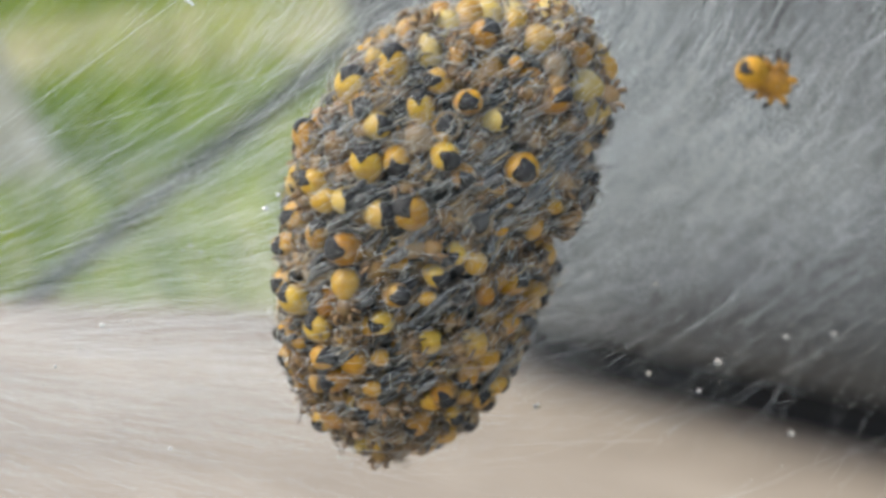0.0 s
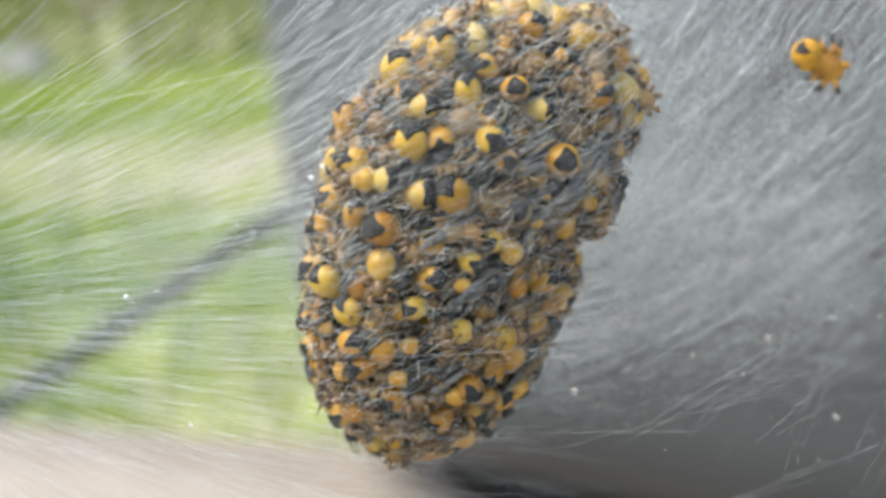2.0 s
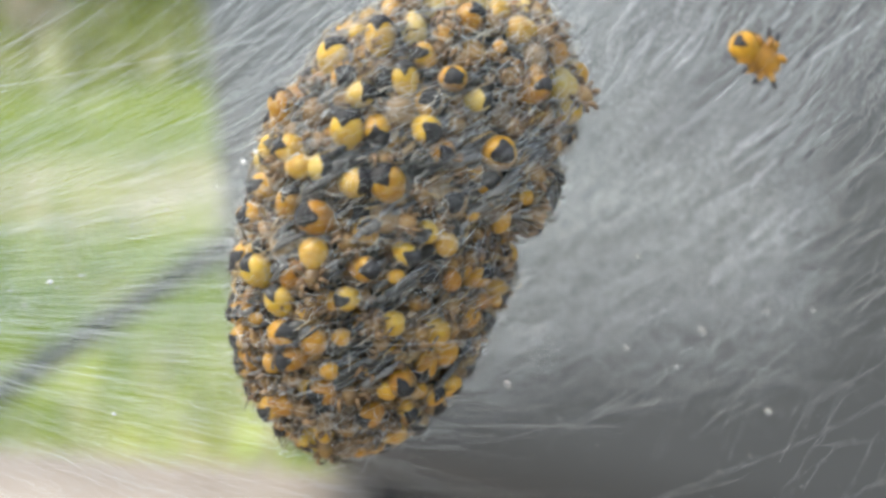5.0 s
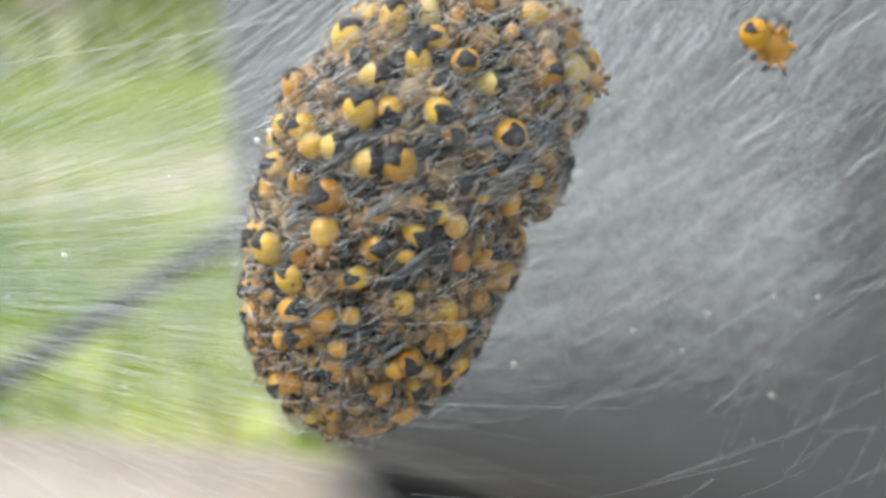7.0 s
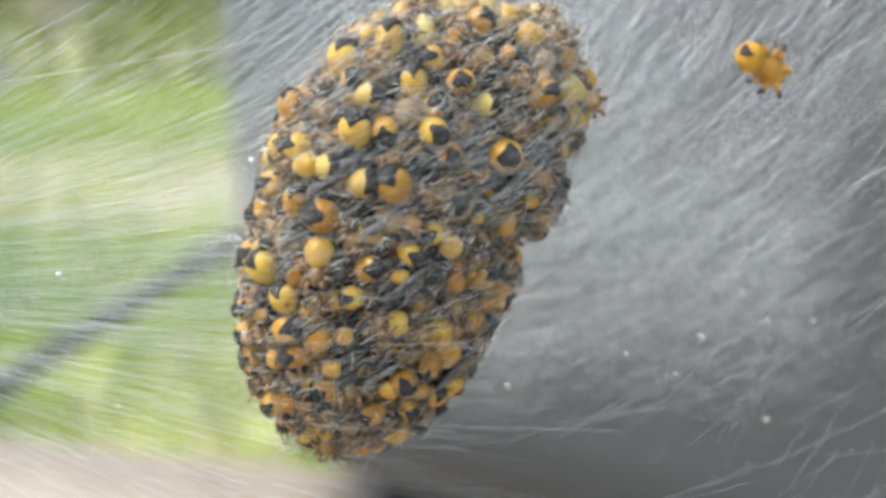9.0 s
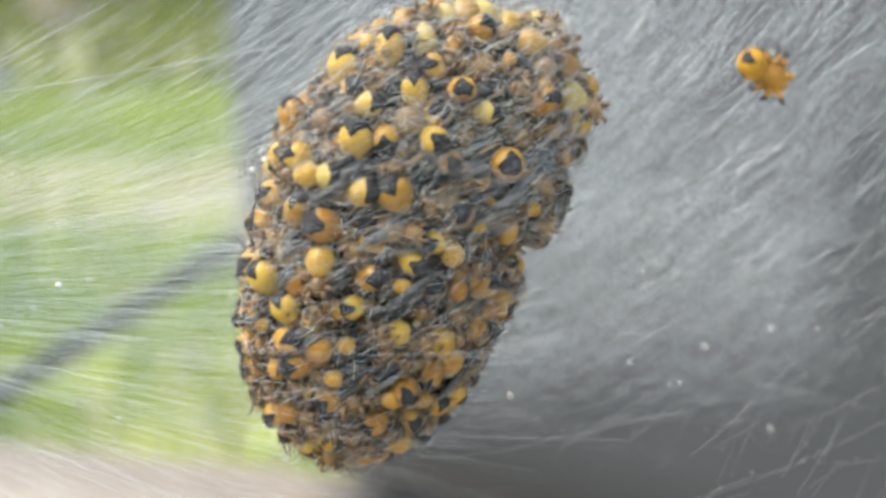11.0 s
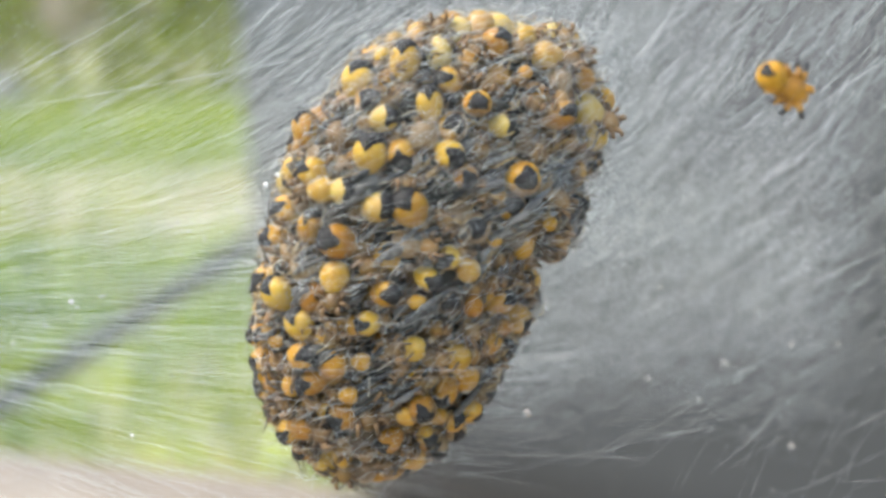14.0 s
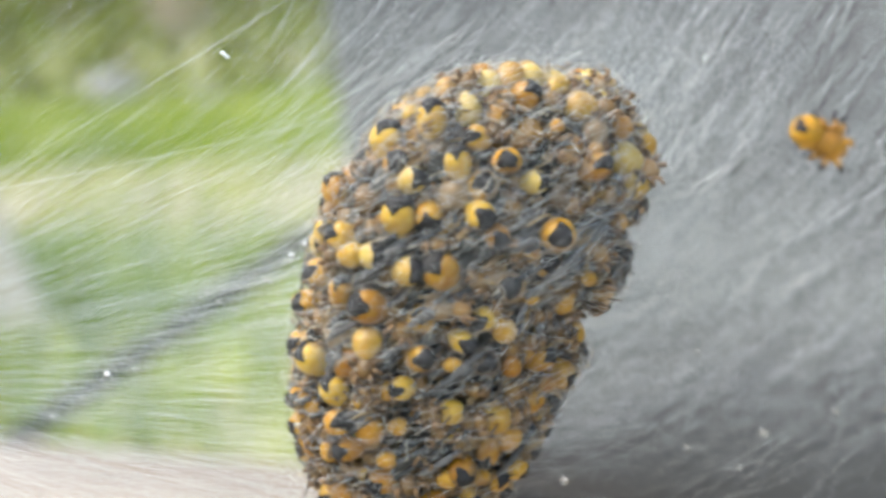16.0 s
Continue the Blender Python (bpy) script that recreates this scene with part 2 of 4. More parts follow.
def bare_soil():
    """The worn, pale strip across the lawn."""
    bm = bmesh.new()
    bmesh.ops.create_grid(bm, x_segments=60, y_segments=36, size=1.0)
    for v in bm.verts:
        a, r = math.atan2(v.co.y, v.co.x), max(abs(v.co.x), abs(v.co.y))
        r *= 1 + 0.12 * noise.noise((math.cos(a) * 2, math.sin(a) * 2, 3))
        x, y = -1.5 + math.cos(a) * r * 2.3, 4.0 + math.sin(a) * r * 0.85
        rim = min(1, (1.12 - r) / 0.2)
        v.co = Vector((x, y, -0.47 + 0.045 * max(0, rim) + 0.02 * noise.noise((x * 0.8, y * 0.8, 0)) + 0.008 * noise.noise((x * 7, y * 7, 1))))
    return tagged(new("bare_soil", mesh_from("bare_soil", bm, SOIL)), "pale worn strip of bare soil across the lawn", "soil", kind="structure")


def tall_grass():
    """A darker, taller stand of grass before the worn strip."""
    rnd = random.Random(14)
    verts, faces = [], []
    for i in range(7000):
        x, y = rnd.gauss(-1.35, 0.55), rnd.gauss(2.5, 0.22)
        if noise.noise((x * 3, y * 3, 2)) < -0.1 or not 1.9 < y < 3.3:
            continue
        h, a, wd = rnd.uniform(0.05, 0.11), rnd.uniform(0, 6.3), rnd.uniform(0.004, 0.008)
        dx, dy = math.cos(a) * wd, math.sin(a) * wd
        lx, ly = rnd.gauss(0, 0.04), rnd.gauss(0, 0.04)
        b, z = len(verts), -0.46
        verts += [(x - dx, y - dy, z), (x + dx, y + dy, z), (x + dx * 0.8 + lx * 0.4, y + dy * 0.8 + ly * 0.4, z + h * 0.6),
                  (x - dx * 0.8 + lx * 0.4, y - dy * 0.8 + ly * 0.4, z + h * 0.6), (x + lx, y + ly, z + h)]
        faces += [(b, b + 1, b + 2, b + 3), (b + 3, b + 2, b + 4)]
    return tagged(new("tall_grass", raw_mesh("tall_grass", verts, faces, DARK_BLADE)), "taller dark green grass beside the bare soil", "grass", kind="stuff")


def hedge(x, y, width, height, depth, seed, blooms=()):
    rnd = random.Random(seed)
    ob = tagged(new("hedge"), "dark green leafy hedge behind the lawn", "hedge")
    ob.location = (x, y, -0.46)
    for k in range(9):
        verts, faces = [], []
        bx = (k / 8 - 0.5) * width * 0.9
        pts = [Vector((bx, 0, 0))]
        for j in range(4):
            pts.append(pts[-1] + Vector((rnd.gauss(0, 0.08), rnd.gauss(0, 0.05), height * 0.22)))
        tube(verts, faces, pts, [0.03, 0.025, 0.018, 0.012, 0.006], 6)
        part("stem", raw_mesh("stem", verts, faces, BARK), ob)
    verts, faces = [], []
    for k in range(9000):
        px, pz = rnd.uniform(-0.5, 0.5) * width, height * rnd.random() ** 0.8
        top = 1 + 0.25 * noise.noise((px * 1.5, seed, 0))
        py = rnd.gauss(0, 0.3) * depth
        pz *= top
        if noise.noise((px * 2.2, py * 2, pz * 2.2)) < -0.42:
            continue
        c = Vector((px, py, pz + 0.05))
        a = Vector((rnd.gauss(0, 1), rnd.gauss(0, 1), rnd.gauss(0, 0.6))).normalized() * rnd.uniform(0.04, 0.08)
        q = a.orthogonal().normalized() * rnd.uniform(0.02, 0.035)
        b = len(verts)
        verts += [c - a, c + q, c + a, c - q]
        faces += [(b, b + 1, b + 2, b + 3)]
    tagged(part("foliage", raw_mesh("foliage", verts, faces, LEAF, False), ob), kind="stuff")
    for bx, bz, br in blooms:
        verts, faces = [], []
        for k in range(260):
            c = Vector((rnd.gauss(0, 1), rnd.gauss(0, 1), rnd.gauss(0, 1))).normalized() * br * rnd.uniform(0.6, 1) + Vector((bx, -0.45 * depth, bz))
            a = Vector((rnd.gauss(0, 1), rnd.gauss(0, 1), rnd.gauss(0, 1))).normalized() * 0.035
            q = a.orthogonal().normalized() * 0.028
            b = len(verts)
            verts += [c - a, c + q, c + a, c - q]
            faces += [(b, b + 1, b + 2, b + 3)]
        tagged(part("blossom", raw_mesh("blossom", verts, faces, PETAL, False), ob, "pale pink blossom on the hedge"), kind="stuff")
    return ob


def leaning_plank():
    ob = tagged(new("garden_plank"), "pale weathered plank leaning in the grass", "plank")
    for k, (x, wd) in enumerate(((-0.045, 0.075), (-0.125, 0.075))):
        bm = bmesh.new()
        bmesh.ops.create_cube(bm, size=1.0)
        bmesh.ops.scale(bm, vec=(wd, 0.022, 0.62), verts=bm.verts)
        bmesh.ops.bevel(bm, geom=bm.edges[:], offset=0.004, segments=2, affect="EDGES")
        p = part("slat", mesh_from("slat", bm, PLANK, False), ob)
        p.location = (x, 0, 0.31)
    bm = bmesh.new()
    bmesh.ops.create_cube(bm, size=1.0)
    bmesh.ops.scale(bm, vec=(0.165, 0.03, 0.06), verts=bm.verts)
    bmesh.ops.bevel(bm, geom=bm.edges[:], offset=0.004, segments=1, affect="EDGES")
    p = part("cross_batten", mesh_from("cross_batten", bm, BARK, False), ob)
    p.location = (-0.085, 0.026, 0.42)
    ob.matrix_world = Matrix.Translation((-0.838, 2.05, -0.455)) @ Matrix.Rotation(radians(-19), 4, "Y")
    return ob


def stone(x, y, r, seed):
    bm = bmesh.new()
    bmesh.ops.create_icosphere(bm, subdivisions=3, radius=1.0)
    for v in bm.verts:
        v.co *= 1 + 0.22 * noise.noise(v.co * 1.4 + Vector((seed, 0, 0)))
        v.co = Vector((v.co.x * r, v.co.y * r * 0.8, v.co.z * r * 0.65))
    ob = tagged(new("stone", mesh_from("stone", bm, STONE)), "pale rounded stone lying in the grass", "stone", "stones in the lawn")
    ob.location = (x, y, -0.452 + r * 0.5)
    return ob


def tub():
    """A grey plastic tub with well rounded corners and a turned-in foot."""
    ob = tagged(new("plastic_tub"), "dark grey plastic tub with rounded corners standing on the board", "tub")
    w, d, h, r = 300.0, 220.0, 230.0, 48.0
    bm = bmesh.new()
    bmesh.ops.create_cube(bm, size=1.0)
    bmesh.ops.scale(bm, vec=(w * MM, d * MM, h * MM), verts=bm.verts)
    bmesh.ops.translate(bm, vec=(w / 2 * MM, d / 2 * MM, (h / 2 + 10) * MM), verts=bm.verts)
    upright = [e for e in bm.edges if abs(e.verts[0].co.z - e.verts[1].co.z) > 0.1]
    bmesh.ops.bevel(bm, geom=upright, offset=r * MM, segments=10, affect="EDGES", profile=0.5)
    low = [e for e in bm.edges if all(v.co.z < 0.02 for v in e.verts)]
    bmesh.ops.bevel(bm, geom=low, offset=28 * MM, segments=14, affect="EDGES", profile=0.5)
    # the walls lean in towards the foot
    for v in bm.verts:
        lean = (130 * MM - v.co.z) * 0.05
        v.co.x = w / 2 * MM + (v.co.x - w / 2 * MM) * (1 - lean / (w / 2 * MM))
        v.co.y = d / 2 * MM + (v.co.y - d / 2 * MM) * (1 - lean / (d / 2 * MM))
    top = [f for f in bm.faces if all(v.co.z > (h + 10) * MM - 1e-5 for v in f.verts)]
    bmesh.ops.delete(bm, geom=top, context="FACES")
    body = part("body", mesh_from("tub_body", bm, TUB), ob)
    solid = body.modifiers.new("wall", "SOLIDIFY")
    solid.thickness = 0.003
    solid.offset = -1
    verts, faces, pts = [], [], []
    for k in range(48):
        a = 2 * math.pi * k / 48
        cx = w / 2 + math.copysign(abs(math.cos(a)) ** 0.5, math.cos(a)) * (w / 2 + 5)
        cy = d / 2 + math.copysign(abs(math.sin(a)) ** 0.5, math.sin(a)) * (d / 2 + 5)
        pts.append(Vector((cx, cy, h + 10)) * MM)
    pts.append(pts[0].copy())
    tube(verts, faces, pts, [0.005] * 49, 8, False)
    # the foot fills the gap; its black stands in for the shade there
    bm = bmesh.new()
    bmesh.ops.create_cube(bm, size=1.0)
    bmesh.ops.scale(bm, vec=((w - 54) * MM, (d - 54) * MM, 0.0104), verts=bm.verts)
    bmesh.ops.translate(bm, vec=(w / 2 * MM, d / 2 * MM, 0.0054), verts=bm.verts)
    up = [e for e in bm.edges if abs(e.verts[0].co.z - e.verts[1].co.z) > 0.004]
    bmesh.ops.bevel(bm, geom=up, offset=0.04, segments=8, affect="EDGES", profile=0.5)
    part("foot", mesh_from("tub_foot", bm, FOOT_SHADE, False), ob, "recessed foot of the tub, coloured black for the shade beneath")
    part("rim", raw_mesh("tub_rim", verts, faces, TUB), ob)
    ob.matrix_world = Matrix.Translation((-64.8 * MM, 226 * MM, 0)) @ Matrix.Rotation(math.atan2(-74, 100), 4, "Z")
    return ob


def cord():
    """A dark twisted cord that sways behind the tub, running down past the board."""
    ob = tagged(new("cord"), "dark twisted cord swaying slightly behind the tub", "cord")
    a, b = Vector((-190, 288, -40)) * MM, Vector((40, 284, 105)) * MM
    axis = (b - a).normalized()
    s = axis.orthogonal().normalized()
    t = axis.cross(s)
    for k in range(3):
        verts, faces, pts = [], [], []
        for i in range(150):
            w = i * 0.55 + k * 2.094
            pts.append(a.lerp(b, i / 149) + (s * math.cos(w) + t * math.sin(w)) * 0.0015)
        tube(verts, faces, pts, [0.0021] * 150, 7)
        part("strand", raw_mesh("strand", verts, faces, CORD), ob)
    return ob


board()
ground()
grass()
bare_soil()
tall_grass()
hedge(-3.4, 10.2, 3.6, 2.3, 1.0, 3, ((0.62, 0.73, 0.26),))
hedge(0.4, 10.6, 3.8, 2.2, 1.0, 5)
hedge(-6.9, 9.9, 3.4, 2.4, 1.0, 8)
leaning_plank()
for sx, sy, sr, sd in ((-3.15, 9.0, 0.20, 1), (-2.35, 8.6, 0.10, 2), (-3.9, 8.3, 0.12, 3)):
    stone(sx, sy, sr, sd)
tub()
cord_thing = cord()

# ---- the web: its own axes, in millimetres, leaning ten degrees back ----
WEB = Matrix.Translation((0, 0, 101.18 * MM)) @ Matrix.Rotation(radians(-10), 4, "X")
TURN = WEB.to_3x3()
CENTRE = Vector((-1.12, 3.2, 0.60))
LONG = Vector((math.sin(radians(25.7)), 0, math.cos(radians(25.7))))
WIDE = Vector((math.cos(radians(25.7)), 0, -math.sin(radians(25.7))))
DEEP = Vector((0, 1, 0))
HALF = (5.02, 4.35, 8.75)
BULGE = 2.37


def place(p):
    """Web millimetres to the world."""
    return WEB @ (Vector(p) * MM)


def round_to_egg(d, grow=1.0):
    """The point of the ball that lies in the direction d from its middle."""
    r = (abs(d.x) ** BULGE + abs(d.y) ** BULGE + abs(d.z) ** BULGE) ** (1 / BULGE)
    return on_egg(d.x / r, d.z / r, -1 if d.y < 0 else 1, grow)


def on_egg(u, v, side=-1, grow=1.0):
    """A point of the ball and its outward normal, from its share of the half width and half length."""
    g = (1 + 0.1 * v) * (1 - 0.05 * math.exp(-((v + 0.16) / 0.34) ** 2) * min(1, max(0, u) * 2) - 0.035 * math.exp(-((v - 0.6) / 0.3) ** 2) * max(0, u)
                          + 0.05 * math.exp(-((v - 0.12) / 0.25) ** 2) * max(0, -u)
                          - (0.34 * math.exp(-((v - 0.10) / 0.06) ** 2) + 0.10 * math.exp(-((v - 0.45) / 0.06) ** 2)) * max(0, u) ** 2)
    k = max(0.0, 1 - abs(u) ** BULGE - abs(v) ** BULGE) ** (1 / BULGE)
    w = u * g * HALF[0]
    # the top leans over, the foot is drawn aside, and one flank stands nearer than the other
    p = CENTRE + (WIDE * (w + 0.6 * min(0, v) ** 2) + DEEP * (side * k * HALF[1] * g + 0.25 * w) + LONG * (v * HALF[2] + 0.16 * w * max(0, v) - 2.5 * max(0, v - 0.6) * max(0, 0.3 - u))) * grow
    e = BULGE - 1
    n = (WIDE * math.copysign(abs(u) ** e / HALF[0], u) + DEEP * (side * k ** e / HALF[1]) + LONG * math.copysign(abs(v) ** e / HALF[2], v)).normalized()
    return p + n * 0.2 * noise.noise(p * 0.6), n


# ---- spiderlings ----
def heart(k):
    """Abdomen: fuller and slightly cleft behind."""
    y = k.y
    f = 1 + 0.10 * (-y) - 0.10 * max(0, y)
    return Vector((k.x * f, y - 0.05 * (1 - abs(k.x)) * (y < -0.5), k.z * f))


ABDOMEN_C, ABDOMEN_R = (0, -0.52, 0.06), (0.53, 0.60, 0.50)


def abdomen_mesh(mat, slim=False):
    """Round, or slimmer and longer; the skin is never quite even."""
    def shape(k):
        h = heart(k) * (1 + 0.07 * noise.noise(k * 1.6 + Vector((slim * 5.0, 0, 0))))
        return Vector((h.x * 0.84, h.y * 1.04, h.z * 0.80)) if slim else h
    return mesh_from("abdomen", egg_bm(*ABDOMEN_R, ABDOMEN_C, 18, 12, shape), mat)


def patch_mesh(slim, spread, top=78, low=-46, blunt=1.0, seed=0):
    """The black wedge on the back: its point or blunt end on top, widening towards the rear."""
    verts, faces = [], []
    rows, cols = 10, 9
    for i in range(rows):
        s = i / (rows - 1)
        up = radians(top + (low - top) * s)
        half = radians(4 + spread * (0.8, 1.0, 1.2)[seed] * s ** (blunt * (1.0, 0.75, 1.3)[seed])) * (1 - 0.3 * max(0, s - 0.8) / 0.2)
        for j in range(cols):
            a = (j / (cols - 1) * 2 - 1) * half
            a += half * 0.7 * noise.noise((s * 2.6, math.copysign(3.0, a), seed * 1.7)) + 0.12 * noise.noise((s * 1.8, seed * 2.3, 5.0))
            raw = Vector((math.sin(a) * math.cos(up * 0.6), -math.cos(a) * math.cos(up), math.sin(up) * math.cos(a * 0.8))).normalized()
            k = heart(raw)
            k = Vector((k.x * 0.84, k.y * 1.04, k.z * 0.80)) if slim else k
            k *= 1 + 0.07 * noise.noise(raw * 1.6 + Vector((slim * 5.0, 0, 0)))
            edge = 0.99 if i in (0, rows - 1) or j in (0, cols - 1) else 1.03
            verts.append((Vector((k.x * ABDOMEN_R[0], k.y * ABDOMEN_R[1], k.z * ABDOMEN_R[2])) * edge + Vector(ABDOMEN_C)) * MM)
    for i in range(rows - 1):
        for j in range(cols - 1):
            b = i * cols + j
            faces.append((b, b + 1, b + cols + 1, b + cols))
    return raw_mesh("back_patch", verts, faces, BLACK)


def head_mesh():
    def shape(k):
        return Vector((k.x * (1 - 0.28 * max(0, k.y)), k.y, k.z * (1 - 0.15 * max(0, -k.y))))
    return mesh_from("cephalothorax", egg_bm(0.35, 0.43, 0.27, (0, 0.24, 0), 14, 9, shape), BROWN)


def leg_mesh(index, side, style, rnd):
    """One bent, tapered leg; style 0 drawn in, 1 half spread, 2 reaching."""
    root = Vector((side * 0.22, 0.48 - 0.14 * index, -0.06))
    aim = radians((68, 28, -18, -58)[index] + rnd.uniform(-14, 14))
    out = Vector((side * math.cos(aim), math.sin(aim), 0))
    reach, lift = ((0.42, 0.30), (0.70, 0.34), (1.0, 0.30), (0.50, 0.34))[style]
    knee = root + out * reach * 0.55 + Vector((0, 0, lift * rnd.uniform(0.7, 1.2)))
    shin = root + out * reach * 0.98 + Vector((rnd.gauss(0, 0.06), rnd.gauss(0, 0.06), lift * 0.25))
    fold = (-0.25, 0.05, 0.25, 0.12)[style]
    tip = shin + out * fold + Vector((rnd.gauss(0, 0.08), rnd.gauss(0, 0.08), -0.1 if style == 3 else -0.42))
    pts, rad = [], []
    knots = [root, root.lerp(knee, 0.5) + Vector((0, 0, 0.05)), knee, knee.lerp(shin, 0.5) + Vector((0, 0, 0.03)), shin, shin.lerp(tip, 0.5), tip]
    for i, p in enumerate(knots):
        pts.append(p * MM)
        rad.append((0.075, 0.085, 0.066, 0.062, 0.05, 0.045 if style == 3 else 0.038, 0.045 if style == 3 else 0.015)[i] * MM * (1.45 if style == 3 else 1))
    verts, faces = [], []
    tube(verts, faces, pts, rad, 6)
    me = raw_mesh("leg", verts, faces, BLACK if style == 3 else LEG)
    me.materials.append(LEG_ORANGE if style == 3 else LEG_WARM)
    for f in me.polygons:
        if f.index < (20 if style == 3 else 24):
            f.material_index = 1
    return me


ABDOMENS = {(k, sl): abdomen_mesh(m, sl) for k, m in (("yellow", YELLOW), ("gold", GOLD), ("pale", PALE), ("orange", ORANGE), ("grey", GREY)) for sl in (False, True)}
PATCHES = {(form, sl, k): patch_mesh(sl, *{"plain": (56, 40), "wedge": (76, 72, -46, 0.85), "wide": (50, 82, -50, 0.5), "ring": (46, 58, -30, 0.7)}[form], seed=k)
           for form in ("plain", "wedge", "wide", "ring") for sl in (False, True) for k in range(3)}
HEAD = head_mesh()
LONE_HEAD = HEAD.copy()
LONE_HEAD.materials.clear()
LONE_HEAD.materials.append(LEG_ORANGE)
LEGS = {}
for st in range(4):
    rr = random.Random(20 + st)
    LEGS[st] = [leg_mesh(i, sd, st, rr) for i in range(4) for sd in (-1, 1)]


def spiderling(tone, style, slim=False, big_head=1.0, form="wedge", seed=0):
    ob = new("spiderling")
    tagged(ob, {"yellow": "tiny yellow spiderling with a black back patch in the cluster",
                "gold": "tiny golden yellow spiderling with a black triangle behind",
                "pale": "tiny pale yellow spiderling with grey legs in the cluster",
                "orange": "tiny orange-brown spiderling showing its legs in the cluster",
                "grey": "tiny greyish brown spiderling half hidden in the cluster"}[tone], "spider", "spiderlings in the cluster")
    belly = part("abdomen", ABDOMENS[tone, slim], ob, tone + " rounded abdomen")
    part("back_patch", PATCHES[form, slim, seed], belly, "black wedge-shaped patch")
    front = part("cephalothorax", HEAD, ob, "brown translucent head")
    front.scale = (big_head, big_head, big_head)
    for me in LEGS[style]:
        part("leg", me, ob)
    return ob


def frame_of(z, y):
    """A rotation whose z axis is z and whose y axis leans to y."""
    z = z.normalized()
    y = y - z * y.dot(z)
    if y.length < 1e-4:
        y = z.orthogonal()
    y.normalize()
    return Matrix((y.cross(z), y, z)).transposed()


PATCH_AXIS = frame_of(Vector((0, -0.72, 0.69)), Vector((0, 1, 0)))
PLAIN_AXIS = frame_of(Vector((0, 0, 1)), Vector((0, 1, 0)))


def stance(kind, p, n, angle, size):
    """The pose of a spiderling on the ball: how its back is turned to the outside."""
    out = (n + Vector((0, -0.7 if n.y < 0.2 else 0.0, 0))).normalized()
    side = Vector((math.cos(radians(angle)), 0, math.sin(radians(angle))))
    side = (side - out * side.dot(out))
    side = side.normalized() if side.length > 0.05 else out.orthogonal()
    if kind == "B":
        turn = frame_of(out * 0.55 + side * 0.85, out * 0.8 - side * 0.6) @ PLAIN_AXIS.transposed()
        off = Vector((0, 0.1, 0))
    elif kind in "HRCO":
        # the rear turned outwards or along the ball, the back to the other side
        tip = radians({"H": 62, "R": 14, "C": 52, "O": 108}[kind] + (angle * 7.3) % 12 - 6)
        rear = out * math.cos(tip) + side * math.sin(tip)
        turn = frame_of(out * math.sin(tip) - side * math.cos(tip), -rear)
        off = Vector(ABDOMEN_C)
    else:
        tip = radians(108 + (angle * 7.3) % 16 - 8)
        turn = frame_of(out * math.cos(tip) + side * math.sin(tip), -out) @ PATCH_AXIS.transposed()
        off = Vector(ABDOMEN_C)
    turn = TURN @ turn
    where = place(p) - turn @ (off * MM * size)
    return Matrix.LocRotScale(where, turn.to_quaternion(), (size, size, size))


PROTO = {}


def put_spiderling(kind, p, n, angle, size, style, tone=""):
    slim = kind in "P" and srnd.random() < 0.7 or srnd.random() < 0.3
    tone = tone or {"B": "orange", "P": "pale"}.get(kind, "yellow")
    form = {"C": "wide", "O": "plain", "R": "ring"}.get(kind, "wedge")
    key = (tone, style, slim, form, srnd.randrange(3))
    m = stance(kind, p, n, angle, size)
    if key not in PROTO:
        PROTO[key] = spiderling(tone, style, slim, 1.0, *key[3:])
        PROTO[key].matrix_basis = m
        return PROTO[key]
    scale = PROTO[key].scale.copy()
    return copy_thing(PROTO[key], m @ Matrix.Diagonal((1 / scale.x, 1 / scale.y, 1 / scale.z, 1)))


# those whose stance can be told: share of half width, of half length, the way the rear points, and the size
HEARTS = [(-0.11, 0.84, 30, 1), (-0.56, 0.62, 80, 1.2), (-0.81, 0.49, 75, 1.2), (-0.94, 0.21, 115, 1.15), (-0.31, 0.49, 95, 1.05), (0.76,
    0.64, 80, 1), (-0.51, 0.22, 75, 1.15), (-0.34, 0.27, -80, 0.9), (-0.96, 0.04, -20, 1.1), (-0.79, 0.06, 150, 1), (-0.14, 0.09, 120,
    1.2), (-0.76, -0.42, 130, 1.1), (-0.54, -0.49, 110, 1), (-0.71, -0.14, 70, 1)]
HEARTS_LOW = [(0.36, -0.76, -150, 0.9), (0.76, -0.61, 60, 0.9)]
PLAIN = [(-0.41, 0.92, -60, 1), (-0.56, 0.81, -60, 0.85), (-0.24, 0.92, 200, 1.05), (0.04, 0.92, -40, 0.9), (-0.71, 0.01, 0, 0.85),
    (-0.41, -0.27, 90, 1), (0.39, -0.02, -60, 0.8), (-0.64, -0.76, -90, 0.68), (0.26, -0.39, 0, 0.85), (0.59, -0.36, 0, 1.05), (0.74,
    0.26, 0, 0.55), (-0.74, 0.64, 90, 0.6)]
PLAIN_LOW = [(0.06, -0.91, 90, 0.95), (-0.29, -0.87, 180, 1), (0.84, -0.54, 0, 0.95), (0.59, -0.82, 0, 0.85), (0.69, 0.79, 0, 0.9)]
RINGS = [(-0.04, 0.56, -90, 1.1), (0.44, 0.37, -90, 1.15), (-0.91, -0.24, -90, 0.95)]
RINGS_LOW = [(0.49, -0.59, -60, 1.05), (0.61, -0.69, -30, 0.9)]
